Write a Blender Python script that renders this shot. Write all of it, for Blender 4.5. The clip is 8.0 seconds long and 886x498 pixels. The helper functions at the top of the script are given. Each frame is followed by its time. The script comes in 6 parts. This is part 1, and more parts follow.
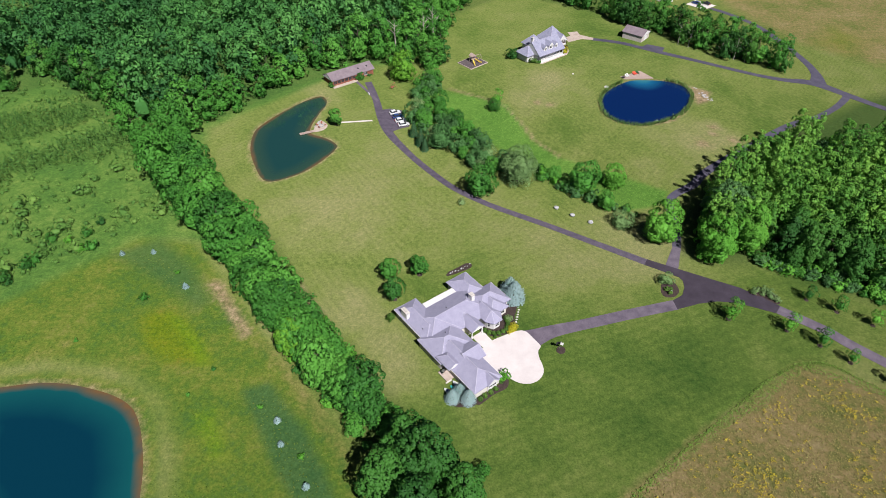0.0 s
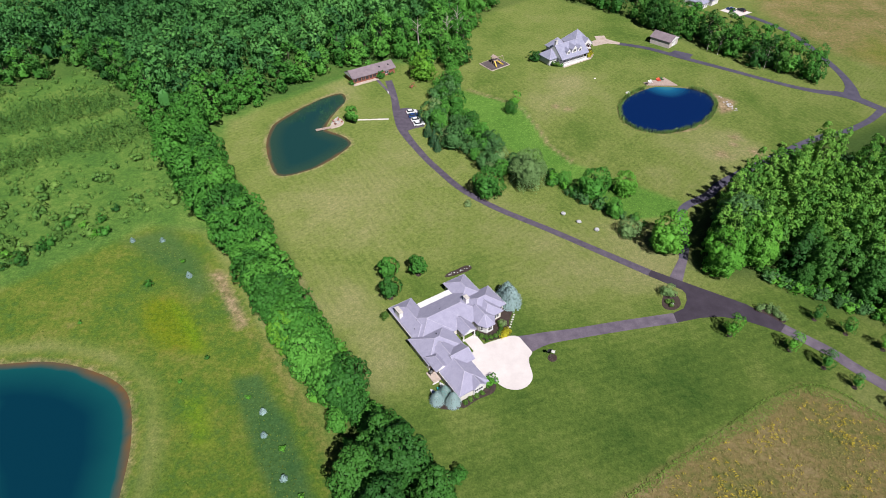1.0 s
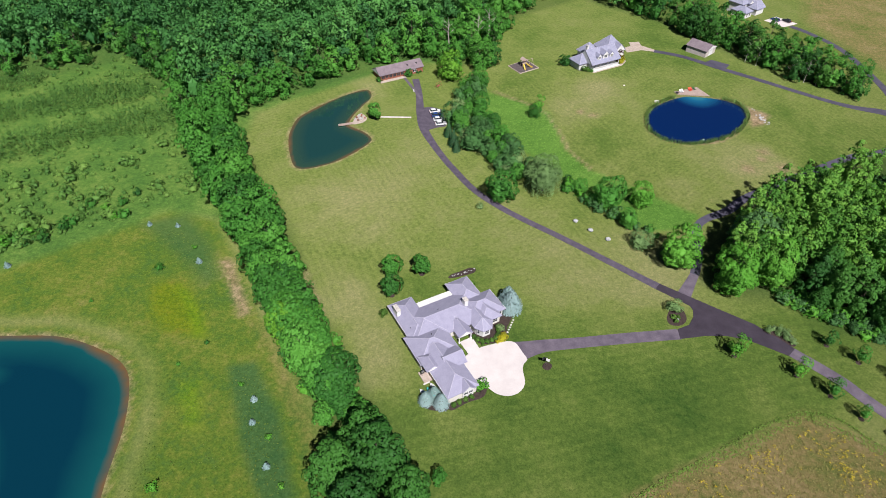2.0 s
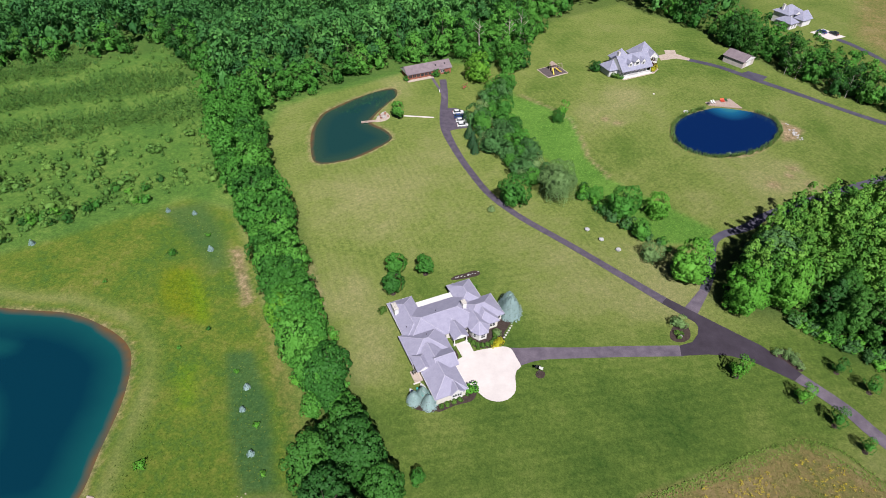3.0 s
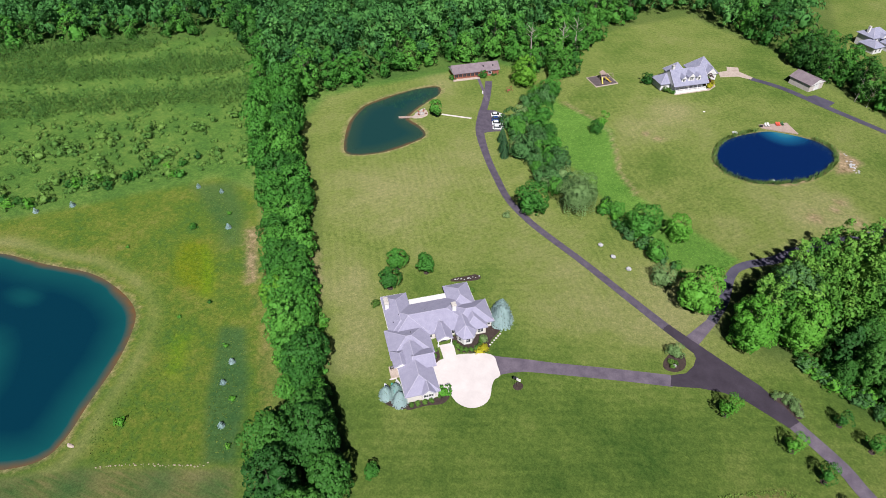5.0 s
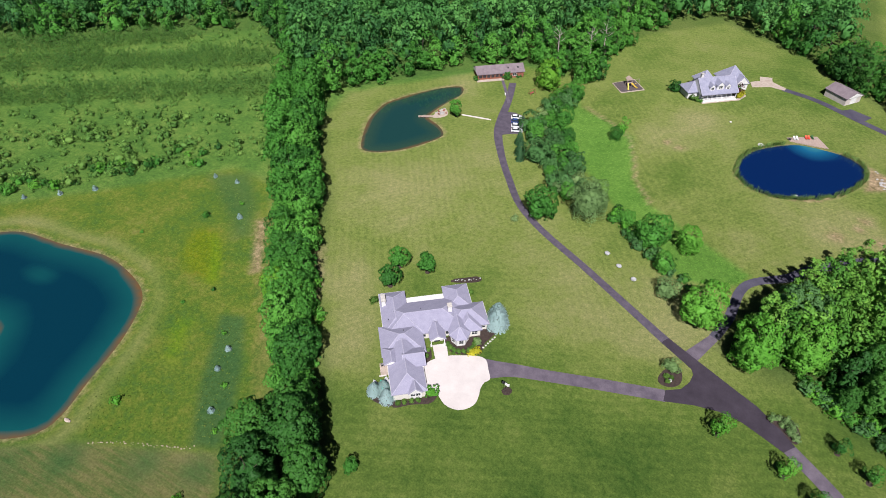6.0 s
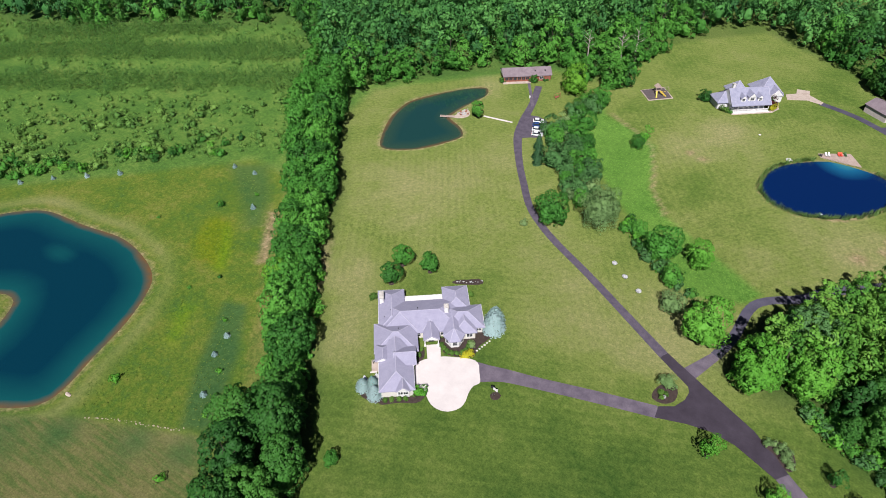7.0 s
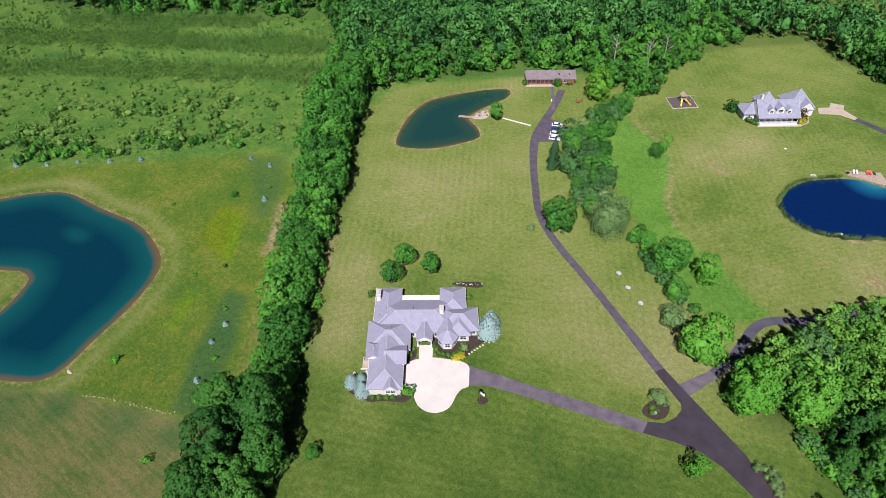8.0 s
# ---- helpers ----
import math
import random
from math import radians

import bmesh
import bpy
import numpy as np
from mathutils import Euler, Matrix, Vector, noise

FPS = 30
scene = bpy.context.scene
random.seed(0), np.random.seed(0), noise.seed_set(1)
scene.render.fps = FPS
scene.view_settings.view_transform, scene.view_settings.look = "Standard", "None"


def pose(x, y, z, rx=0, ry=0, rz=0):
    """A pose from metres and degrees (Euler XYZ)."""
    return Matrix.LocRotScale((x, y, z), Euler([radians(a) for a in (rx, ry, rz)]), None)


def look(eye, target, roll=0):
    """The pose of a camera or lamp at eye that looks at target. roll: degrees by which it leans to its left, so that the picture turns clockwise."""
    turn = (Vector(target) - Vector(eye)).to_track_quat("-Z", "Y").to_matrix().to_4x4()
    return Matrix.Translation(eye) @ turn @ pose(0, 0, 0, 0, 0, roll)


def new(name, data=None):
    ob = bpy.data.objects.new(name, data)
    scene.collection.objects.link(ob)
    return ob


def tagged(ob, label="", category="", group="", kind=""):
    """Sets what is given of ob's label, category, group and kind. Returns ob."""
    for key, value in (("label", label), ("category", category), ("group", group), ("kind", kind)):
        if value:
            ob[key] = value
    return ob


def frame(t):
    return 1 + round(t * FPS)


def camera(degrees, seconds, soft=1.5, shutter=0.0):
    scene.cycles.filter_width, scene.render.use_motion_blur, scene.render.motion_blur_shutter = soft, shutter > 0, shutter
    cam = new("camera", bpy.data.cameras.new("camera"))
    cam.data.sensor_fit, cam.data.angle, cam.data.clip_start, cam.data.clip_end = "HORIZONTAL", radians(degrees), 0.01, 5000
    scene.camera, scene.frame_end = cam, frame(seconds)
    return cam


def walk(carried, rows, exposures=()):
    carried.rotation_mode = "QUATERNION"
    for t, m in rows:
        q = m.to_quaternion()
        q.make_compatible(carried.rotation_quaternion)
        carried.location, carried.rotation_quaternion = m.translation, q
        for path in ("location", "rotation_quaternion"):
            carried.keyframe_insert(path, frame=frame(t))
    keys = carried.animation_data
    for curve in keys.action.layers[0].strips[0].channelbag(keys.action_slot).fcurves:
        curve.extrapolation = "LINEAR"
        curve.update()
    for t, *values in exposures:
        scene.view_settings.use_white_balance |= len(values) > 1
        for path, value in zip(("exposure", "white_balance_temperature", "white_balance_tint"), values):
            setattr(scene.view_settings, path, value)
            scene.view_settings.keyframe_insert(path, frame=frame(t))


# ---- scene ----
cam = camera(70.6, 8.0, soft=0.9)
EXPOSURE = 0.55
PATH = [
    (0, (-0.468, -0.274, 119.665), (-0.433, 1.232, 118.349), 1.0),
    (0.5, (4.548, -0.197, 119.827), (4.53, 1.308, 118.511), 0.8),
    (1, (9.566, 0.342, 120.02), (9.486, 1.844, 118.702), 0.7),
    (1.5, (14.291, 0.986, 120.057), (14.149, 2.482, 118.738), 0.8),
    (3, (29.193, 3.83, 120.322), (28.855, 5.294, 119.002), 0.6),
    (3.5, (34.043, 5.132, 120.283), (33.645, 6.581, 118.963), 0.6),
    (4, (38.749, 6.595, 120.442), (38.295, 8.026, 119.12), 0.5),
    (4.5, (43.548, 8.335, 120.518), (43.037, 9.746, 119.196), 0.5),
    (6, (57.407, 14.699, 120.738), (56.728, 16.034, 119.414), 0.2),
    (6.5, (62.022, 17.251, 120.708), (61.282, 18.555, 119.384), 0.1),
    (7, (66.316, 20.016, 120.77), (65.523, 21.287, 119.445), -0.0),
    (7.5, (70.276, 22.98, 120.872), (69.435, 24.219, 119.546), -0.0),
    (8, (73.877, 25.877, 121.189), (72.99, 27.08, 119.86), 0.0),
]
walk(cam, [(t, look(eye, target, roll)) for t, eye, target, roll in PATH], [(0.0, EXPOSURE, 6350, 13), (8.0, EXPOSURE, 6350, 13)])

# ---- world, sun, exposure ----
SUN_AZ, SUN_EL = radians(-64.5), radians(50.0)      # the way to the sun, from +x, and its height
SUN_WAY = Vector((math.cos(SUN_AZ) * math.cos(SUN_EL), math.sin(SUN_AZ) * math.cos(SUN_EL), math.sin(SUN_EL)))
world = bpy.data.worlds.new("sky")
scene.world = world
world.use_nodes = True
wn = world.node_tree.nodes
sky = wn.new("ShaderNodeTexSky")
sky.sky_type, sky.sun_disc = "NISHITA", False
sky.air_density, sky.dust_density, sky.altitude = 0.24, 0.1, 300
sky.sun_elevation, sky.sun_rotation = SUN_EL, radians(90) - SUN_AZ
world.node_tree.links.new(sky.outputs[0], wn["Background"].inputs[0])
wn["Background"].inputs[1].default_value = 0.05
sun_data = bpy.data.lights.new("sun", "SUN")
sun_data.energy, sun_data.angle, sun_data.color = 5.0, radians(0.5), (1.0, 0.97, 0.925)
sun = new("sun", sun_data)
sun.matrix_world = look(SUN_WAY * 500, (0, 0, 0))
tagged(sun, "midday summer sun", "sun", kind="structure")


# ---- materials ----
def nodes_of(name):
    m = bpy.data.materials.new(name)
    m.use_nodes = True
    return m, m.node_tree.nodes, m.node_tree.links, m.node_tree.nodes["Principled BSDF"]


def noise_node(nt, lk, scale, detail=4.0, rough=0.6, coord="Object", stretch=None):
    tc = nt.new("ShaderNodeTexCoord")
    n = nt.new("ShaderNodeTexNoise")
    n.inputs["Scale"].default_value, n.inputs["Detail"].default_value, n.inputs["Roughness"].default_value = scale, detail, rough
    if stretch:
        mp = nt.new("ShaderNodeMapping")
        mp.inputs["Scale"].default_value = stretch[:3]
        mp.inputs["Rotation"].default_value = (0, 0, radians(stretch[3]))
        lk.new(tc.outputs[coord], mp.inputs[0])
        lk.new(mp.outputs[0], n.inputs[0])
    else:
        lk.new(tc.outputs[coord], n.inputs[0])
    return n.outputs[0]


def ramp(nt, lk, value, stops):
    r = nt.new("ShaderNodeValToRGB")
    while len(r.color_ramp.elements) < len(stops):
        r.color_ramp.elements.new(0.5)
    for e, (p, c) in zip(r.color_ramp.elements, stops):
        e.position, e.color = p, (*c, 1)
    lk.new(value, r.inputs[0])
    return r.outputs[0]


def mix(nt, lk, fac, a, b, kind="MIX"):
    m = nt.new("ShaderNodeMix")
    m.data_type, m.blend_type = "RGBA", kind
    for sock, v in ((m.inputs[0], fac), (m.inputs[6], a), (m.inputs[7], b)):
        if isinstance(v, (int, float)):
            sock.default_value = v
        elif isinstance(v, tuple):
            sock.default_value = (*v, 1)
        else:
            lk.new(v, sock)
    return m.outputs[2]


def maths(nt, lk, op, a, b=0.0, clamp=False):
    m = nt.new("ShaderNodeMath")
    m.operation, m.use_clamp = op, clamp
    for sock, v in ((m.inputs[0], a), (m.inputs[1], b)):
        if isinstance(v, (int, float)):
            sock.default_value = v
        else:
            lk.new(v, sock)
    return m.outputs[0]


def bump(nt, lk, bsdf, height, strength, dist):
    b = nt.new("ShaderNodeBump")
    b.inputs["Strength"].default_value, b.inputs["Distance"].default_value = strength, dist
    lk.new(height, b.inputs["Height"])
    lk.new(b.outputs[0], bsdf.inputs["Normal"])


def surface(name, dark, light, scale=1.0, fine=12.0, rough=0.8, relief=0.02, metal=0.0, spec=0.3, grit=0.18):
    """A plain worn surface: two colours by large noise, grain by fine noise."""
    m, nt, lk, b = nodes_of(name)
    big = noise_node(nt, lk, scale, 5.0)
    small = noise_node(nt, lk, fine, 3.0, 0.7)
    col = ramp(nt, lk, big, ((0.3, dark), (0.7, light)))
    grain = ramp(nt, lk, small, ((0.25, (1 - grit,) * 3), (0.75, (1 + grit * 0.8,) * 3)))
    lk.new(mix(nt, lk, 1.0, col, grain, "MULTIPLY"), b.inputs["Base Color"])
    b.inputs["Roughness"].default_value, b.inputs["Metallic"].default_value = rough, metal
    b.inputs["Specular IOR Level"].default_value = spec
    if relief:
        bump(nt, lk, b, small, 0.6, relief)
    return m


def leafy(name, dark, light, passing=0.10, tint=False, rough=0.65):
    """Leaves: hue varies by plant, by leaf and by patch; some light passes through."""
    m, nt, lk, b = nodes_of(name)
    geo = nt.new("ShaderNodeNewGeometry")
    if tint:
        a = nt.new("ShaderNodeAttribute")
        a.attribute_name = "tint"
        who = a.outputs["Fac"]
    else:
        who = nt.new("ShaderNodeObjectInfo").outputs["Random"]
    patch = noise_node(nt, lk, 0.35, 2.0)
    v = maths(nt, lk, "MULTIPLY", geo.outputs["Random Per Island"], 0.08)
    v = maths(nt, lk, "ADD", v, maths(nt, lk, "MULTIPLY", who, 0.66))
    v = maths(nt, lk, "ADD", v, maths(nt, lk, "MULTIPLY", patch, 0.25))
    mid = tuple((p + q) / 2 * f for p, q, f in zip(dark, light, (0.9, 1.0, 0.9)))
    col = ramp(nt, lk, v, ((0.15, dark), (0.5, mid), (0.9, light)))
    lk.new(col, b.inputs["Base Color"])
    b.inputs["Roughness"].default_value, b.inputs["Specular IOR Level"].default_value = rough, 0.2
    t = nt.new("ShaderNodeBsdfTranslucent")
    lk.new(mix(nt, lk, 1.0, col, (1.1, 1.25, 0.6), "MULTIPLY"), t.inputs[0])
    s = nt.new("ShaderNodeMixShader")
    s.inputs[0].default_value = passing
    lk.new(b.outputs[0], s.inputs[1])
    lk.new(t.outputs[0], s.inputs[2])
    lk.new(s.outputs[0], nt["Material Output"].inputs[0])
    return m


def ground_material():
    m, nt, lk, b = nodes_of("ground_cover")

    def zone(n):
        a = nt.new("ShaderNodeAttribute")
        a.attribute_name = n
        return a.outputs["Fac"]
    huge = noise_node(nt, lk, 0.018, 3.0, 0.5)
    big = noise_node(nt, lk, 0.07, 4.0, 0.6)
    mid = noise_node(nt, lk, 0.45, 4.0, 0.65)
    fine = noise_node(nt, lk, 2.2, 4.0, 0.8)
    # mown lawn: green to dry straw by patch
    v = maths(nt, lk, "ADD", maths(nt, lk, "MULTIPLY", huge, 0.40), maths(nt, lk, "MULTIPLY", big, 0.38))
    v = maths(nt, lk, "ADD", v, maths(nt, lk, "MULTIPLY", mid, 0.22))
    v = maths(nt, lk, "ADD", v, maths(nt, lk, "MULTIPLY", zone("dry"), 0.19))
    v = maths(nt, lk, "SUBTRACT", v, maths(nt, lk, "MULTIPLY", zone("lush"), 0.10))
    lawn = ramp(nt, lk, v, ((0.26, LAWN[0]), (0.41, LAWN[1]), (0.54, LAWN[2]), (0.76, LAWN[3])))
    # mowing stripes
    def stripes(angle, width):
        tc = nt.new("ShaderNodeTexCoord")
        mp = nt.new("ShaderNodeMapping")
        mp.inputs["Rotation"].default_value = (0, 0, radians(angle))
        w = nt.new("ShaderNodeTexWave")
        w.inputs["Scale"].default_value, w.inputs["Distortion"].default_value = 0.314 / width, 1.8
        w.inputs["Detail"].default_value, w.inputs["Detail Scale"].default_value = 2.0, 0.4
        lk.new(tc.outputs["Object"], mp.inputs[0])
        lk.new(mp.outputs[0], w.inputs[0])
        return w.outputs["Fac"]
    soft = ((0.2, (0.950, 0.962, 0.958)), (0.8, (1.046, 1.036, 1.038)))
    along, across, bowed = (ramp(nt, lk, stripes(a, w), soft) for a, w in ((-32, 2.3), (40, 1.7), (66, 2.6)))
    hatch = mix(nt, lk, ramp(nt, lk, huge, ((0.42, (0, 0, 0)), (0.58, (1, 1, 1)))), along, across)
    lawn = mix(nt, lk, 1.0, lawn, mix(nt, lk, zone("lush"), hatch, bowed), "MULTIPLY")
    # rough meadow
    w = maths(nt, lk, "ADD", maths(nt, lk, "MULTIPLY", big, 0.55), maths(nt, lk, "MULTIPLY", mid, 0.45))
    meadow = ramp(nt, lk, w, ((0.34, MEADOW[0]), (0.47, MEADOW[1]), (0.56, MEADOW[2]), (0.70, MEADOW[3])))
    marsh = ramp(nt, lk, w, ((0.35, (0.062, 0.150, 0.022)), (0.65, (0.110, 0.215, 0.036))))
    wild = ramp(nt, lk, w, ((0.35, (0.038, 0.102, 0.020)), (0.50, (0.072, 0.145, 0.026)), (0.66, (0.125, 0.188, 0.040))))
    straw = ramp(nt, lk, w, ((0.34, (0.094, 0.122, 0.026)), (0.45, (0.150, 0.140, 0.046)), (0.54, (0.198, 0.154, 0.064)), (0.68, (0.240, 0.190, 0.096))))
    streak = noise_node(nt, lk, 1.0, 4.0, 0.7, "Object", (0.10, 0.9, 0.5, -24.6))
    stubble = ramp(nt, lk, maths(nt, lk, "ADD", maths(nt, lk, "MULTIPLY", streak, 0.5), maths(nt, lk, "MULTIPLY", big, 0.5)), ((0.36, (0.052, 0.098, 0.024)), (0.46, (0.092, 0.118, 0.034)), (0.54, (0.134, 0.132, 0.048)), (0.66, (0.165, 0.150, 0.066))))
    sand = ramp(nt, lk, mid, ((0.3, (0.15, 0.105, 0.055)), (0.7, (0.33, 0.25, 0.155))))
    yellow = ramp(nt, lk, w, ((0.38, (0.080, 0.130, 0.006)), (0.50, (0.112, 0.152, 0.008)), (0.64, (0.140, 0.135, 0.014))))
    lime = ramp(nt, lk, mid, ((0.3, (0.070, 0.155, 0.006)), (0.7, (0.120, 0.200, 0.008))))
    # darker green for the ground below hedgerow, plantation and forest
    dark_floor = ramp(nt, lk, mid, ((0.3, (0.022, 0.050, 0.012)), (0.7, (0.045, 0.085, 0.020))))
    deep = ramp(nt, lk, w, ((0.35, (0.026, 0.078, 0.026)), (0.65, (0.055, 0.112, 0.030))))
    col = lawn
    for name, c in (("meadow", meadow), ("marsh", marsh), ("wild", wild), ("stubble", stubble), ("straw", straw), ("yellow", yellow), ("lime", lime), ("bluegreen", deep), ("dark_floor", dark_floor), ("sand", sand)):
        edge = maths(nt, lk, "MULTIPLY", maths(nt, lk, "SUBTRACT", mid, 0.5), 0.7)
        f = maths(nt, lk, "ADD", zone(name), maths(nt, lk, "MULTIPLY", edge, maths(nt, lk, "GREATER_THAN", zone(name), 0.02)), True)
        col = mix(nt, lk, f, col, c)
    grain = ramp(nt, lk, fine, ((0.28, (0.58, 0.62, 0.58)), (0.72, (1.38, 1.34, 1.38))))
    mottle = ramp(nt, lk, noise_node(nt, lk, 0.9, 3.0, 0.7), ((0.30, (0.66, 0.69, 0.70)), (0.70, (0.97, 0.95, 0.98))))
    col = mix(nt, lk, 1.0, col, mottle, "MULTIPLY")
    lk.new(mix(nt, lk, 1.0, col, grain, "MULTIPLY"), b.inputs["Base Color"])
    b.inputs["Roughness"].default_value, b.inputs["Specular IOR Level"].default_value, b.inputs["Diffuse Roughness"].default_value = 0.95, 0.1, 1.0
    bump(nt, lk, b, fine, 0.8, 0.08)
    return m


def water_material(name, deep, shallow, bed):
    """Still water; the bed shows through near the shore."""
    m, nt, lk, b = nodes_of(name)
    a = nt.new("ShaderNodeAttribute")
    a.attribute_name = "depth"
    n = noise_node(nt, lk, 0.05, 3.0)
    v = maths(nt, lk, "ADD", a.outputs["Fac"], maths(nt, lk, "MULTIPLY", maths(nt, lk, "SUBTRACT", n, 0.5), 0.35))
    lk.new(ramp(nt, lk, v, ((0.0, bed), (0.16, shallow), (0.75, deep))), b.inputs["Base Color"])
    b.inputs["Roughness"].default_value, b.inputs["IOR"].default_value, b.inputs["Specular IOR Level"].default_value = 0.04, 1.40, 0.95
    bump(nt, lk, b, noise_node(nt, lk, 1.6, 2.0), 0.12, 0.05)
    return m


# greens of the lawn from lush to straw, and of the rough meadow
LAWN = ((0.040, 0.084, 0.014), (0.084, 0.131, 0.024), (0.134, 0.168, 0.041), (0.205, 0.204, 0.084))
MEADOW = ((0.042, 0.104, 0.021), (0.075, 0.128, 0.016), (0.112, 0.146, 0.022), (0.165, 0.162, 0.046))
M_GROUND = ground_material()
M_WATER_TEAL = water_material("pond_water_teal", (0.009, 0.042, 0.040), (0.022, 0.054, 0.036), (0.12, 0.070, 0.032))
M_WATER_BLUE = water_material("pond_water_blue", (0.001, 0.013, 0.070), (0.008, 0.095, 0.19), (0.025, 0.15, 0.20))
M_WATER_LAKE = water_material("pond_water_lake", (0.001, 0.026, 0.046), (0.004, 0.062, 0.068), (0.12, 0.070, 0.030))
M_ASPHALT = surface("asphalt_worn", (0.078, 0.064, 0.088), (0.145, 0.120, 0.152), 0.35, 6.0, 0.9, 0.01)
M_ASPHALT_MID = surface("asphalt_faded", (0.058, 0.048, 0.070), (0.105, 0.088, 0.118), 0.5, 6.0, 0.9, 0.01, grit=0.25)
M_ASPHALT_NEW = surface("asphalt_sealed", (0.030, 0.023, 0.034), (0.048, 0.038, 0.054), 0.3, 6.0, 0.85, 0.01)
M_ASPHALT_BLUE = surface("asphalt_mid", (0.050, 0.046, 0.072), (0.080, 0.074, 0.105), 0.3, 6.0, 0.85, 0.01)
M_CONCRETE = surface("concrete_pale", (0.50, 0.455, 0.45), (0.60, 0.55, 0.54), 0.25, 4.0, 0.85, 0.002, grit=0.04)
M_PAVER = surface("paver", (0.34, 0.27, 0.23), (0.48, 0.40, 0.35), 0.9, 5.0, 0.9, 0.01)
M_ROOF = surface("shingle_grey", (0.245, 0.235, 0.325), (0.290, 0.280, 0.375), 0.8, 7.0, 0.9, 0.02)
M_CAP = surface("ridge_shingle_pale", (0.28, 0.27, 0.36), (0.38, 0.365, 0.46), 1.5, 8.0, 0.85, 0.01)
M_ROOF_FAR = surface("shingle_blue_grey", (0.200, 0.205, 0.285), (0.275, 0.275, 0.360), 0.8, 7.0, 0.9, 0.02)
M_ROOF_BROWN = surface("shingle_brown", (0.150, 0.118, 0.136), (0.220, 0.178, 0.198), 0.6, 6.0, 0.9, 0.02)
M_ROOF_WHITE = surface("membrane_white", (0.55, 0.54, 0.54), (0.66, 0.65, 0.64), 0.8, 5.0, 0.7, 0.004)
M_WALL = surface("siding_cream", (0.52, 0.49, 0.45), (0.63, 0.60, 0.55), 0.7, 9.0, 0.75, 0.01)
M_TRIM = surface("trim_white", (0.56, 0.55, 0.55), (0.68, 0.67, 0.66), 1.0, 8.0, 0.6, 0.0)
M_LOG = surface("log_wall", (0.20, 0.070, 0.045), (0.32, 0.12, 0.080), 1.2, 9.0, 0.8, 0.02)
M_TAN = surface("steel_siding_tan", (0.44, 0.39, 0.36), (0.52, 0.47, 0.44), 0.5, 8.0, 0.6, 0.006)
M_STONE = surface("chimney_stone", (0.36, 0.33, 0.31), (0.56, 0.53, 0.50), 3.0, 9.0, 0.9, 0.03)
M_DARK = surface("dark_fitting", (0.02, 0.02, 0.025), (0.04, 0.04, 0.045), 3.0, 9.0, 0.5, 0.0)
M_MULCH = surface("mulch", (0.030, 0.020, 0.018), (0.060, 0.042, 0.036), 1.2, 7.0, 0.95, 0.05)
M_MULCH_GREY = surface("mulch_faded", (0.070, 0.055, 0.058), (0.120, 0.098, 0.102), 1.2, 7.0, 0.95, 0.05)
M_ROCK = surface("boulder_grey", (0.24, 0.24, 0.25), (0.46, 0.46, 0.47), 1.6, 9.0, 0.9, 0.05)
M_DECK = surface("deck_boards", (0.30, 0.22, 0.19), (0.42, 0.33, 0.29), 1.5, 8.0, 0.8, 0.01)
M_BARK = surface("bark", (0.060, 0.045, 0.034), (0.125, 0.100, 0.080), 2.5, 12.0, 0.95, 0.04)
M_DEADWOOD = surface("dead_wood", (0.24, 0.21, 0.19), (0.36, 0.33, 0.30), 2.5, 12.0, 0.95, 0.03)
M_RUBBER = surface("tyre_rubber", (0.015, 0.015, 0.016), (0.03, 0.03, 0.032), 4.0, 20.0, 0.85, 0.0)
M_STEEL = surface("brushed_steel", (0.45, 0.45, 0.47), (0.6, 0.6, 0.62), 3.0, 20.0, 0.35, 0.0, 0.9)
M_YELLOW = surface("plastic_yellow", (0.62, 0.47, 0.08), (0.72, 0.56, 0.12), 2.0, 9.0, 0.5, 0.0)
M_RED = surface("plastic_red", (0.55, 0.05, 0.03), (0.70, 0.09, 0.05), 2.0, 9.0, 0.5, 0.0)
M_TEAL = surface("tarpaulin_teal", (0.04, 0.40, 0.36), (0.08, 0.52, 0.47), 2.0, 9.0, 0.6, 0.01)
M_BLUE = surface("cover_blue", (0.04, 0.07, 0.28), (0.07, 0.11, 0.38), 2.0, 9.0, 0.5, 0.0)
M_PAINT_WHITE = surface("car_paint_white", (0.58, 0.59, 0.61), (0.66, 0.67, 0.69), 1.0, 20.0, 0.25, 0.0, 0.0, 0.5)
M_PAINT_BLUE = surface("car_paint_blue", (0.02, 0.05, 0.16), (0.03, 0.07, 0.21), 1.0, 20.0, 0.25, 0.0, 0.0, 0.5)
M_PAINT_DARK = surface("car_paint_dark", (0.02, 0.02, 0.025), (0.03, 0.03, 0.035), 1.0, 20.0, 0.25, 0.0, 0.0, 0.5)


def glass_material():
    m, nt, lk, b = nodes_of("window_glass")
    lk.new(ramp(nt, lk, noise_node(nt, lk, 0.8, 2.0), ((0.3, (0.020, 0.024, 0.030)), (0.7, (0.045, 0.050, 0.058)))), b.inputs["Base Color"])
    b.inputs["Roughness"].default_value, b.inputs["Specular IOR Level"].default_value = 0.05, 0.6
    return m


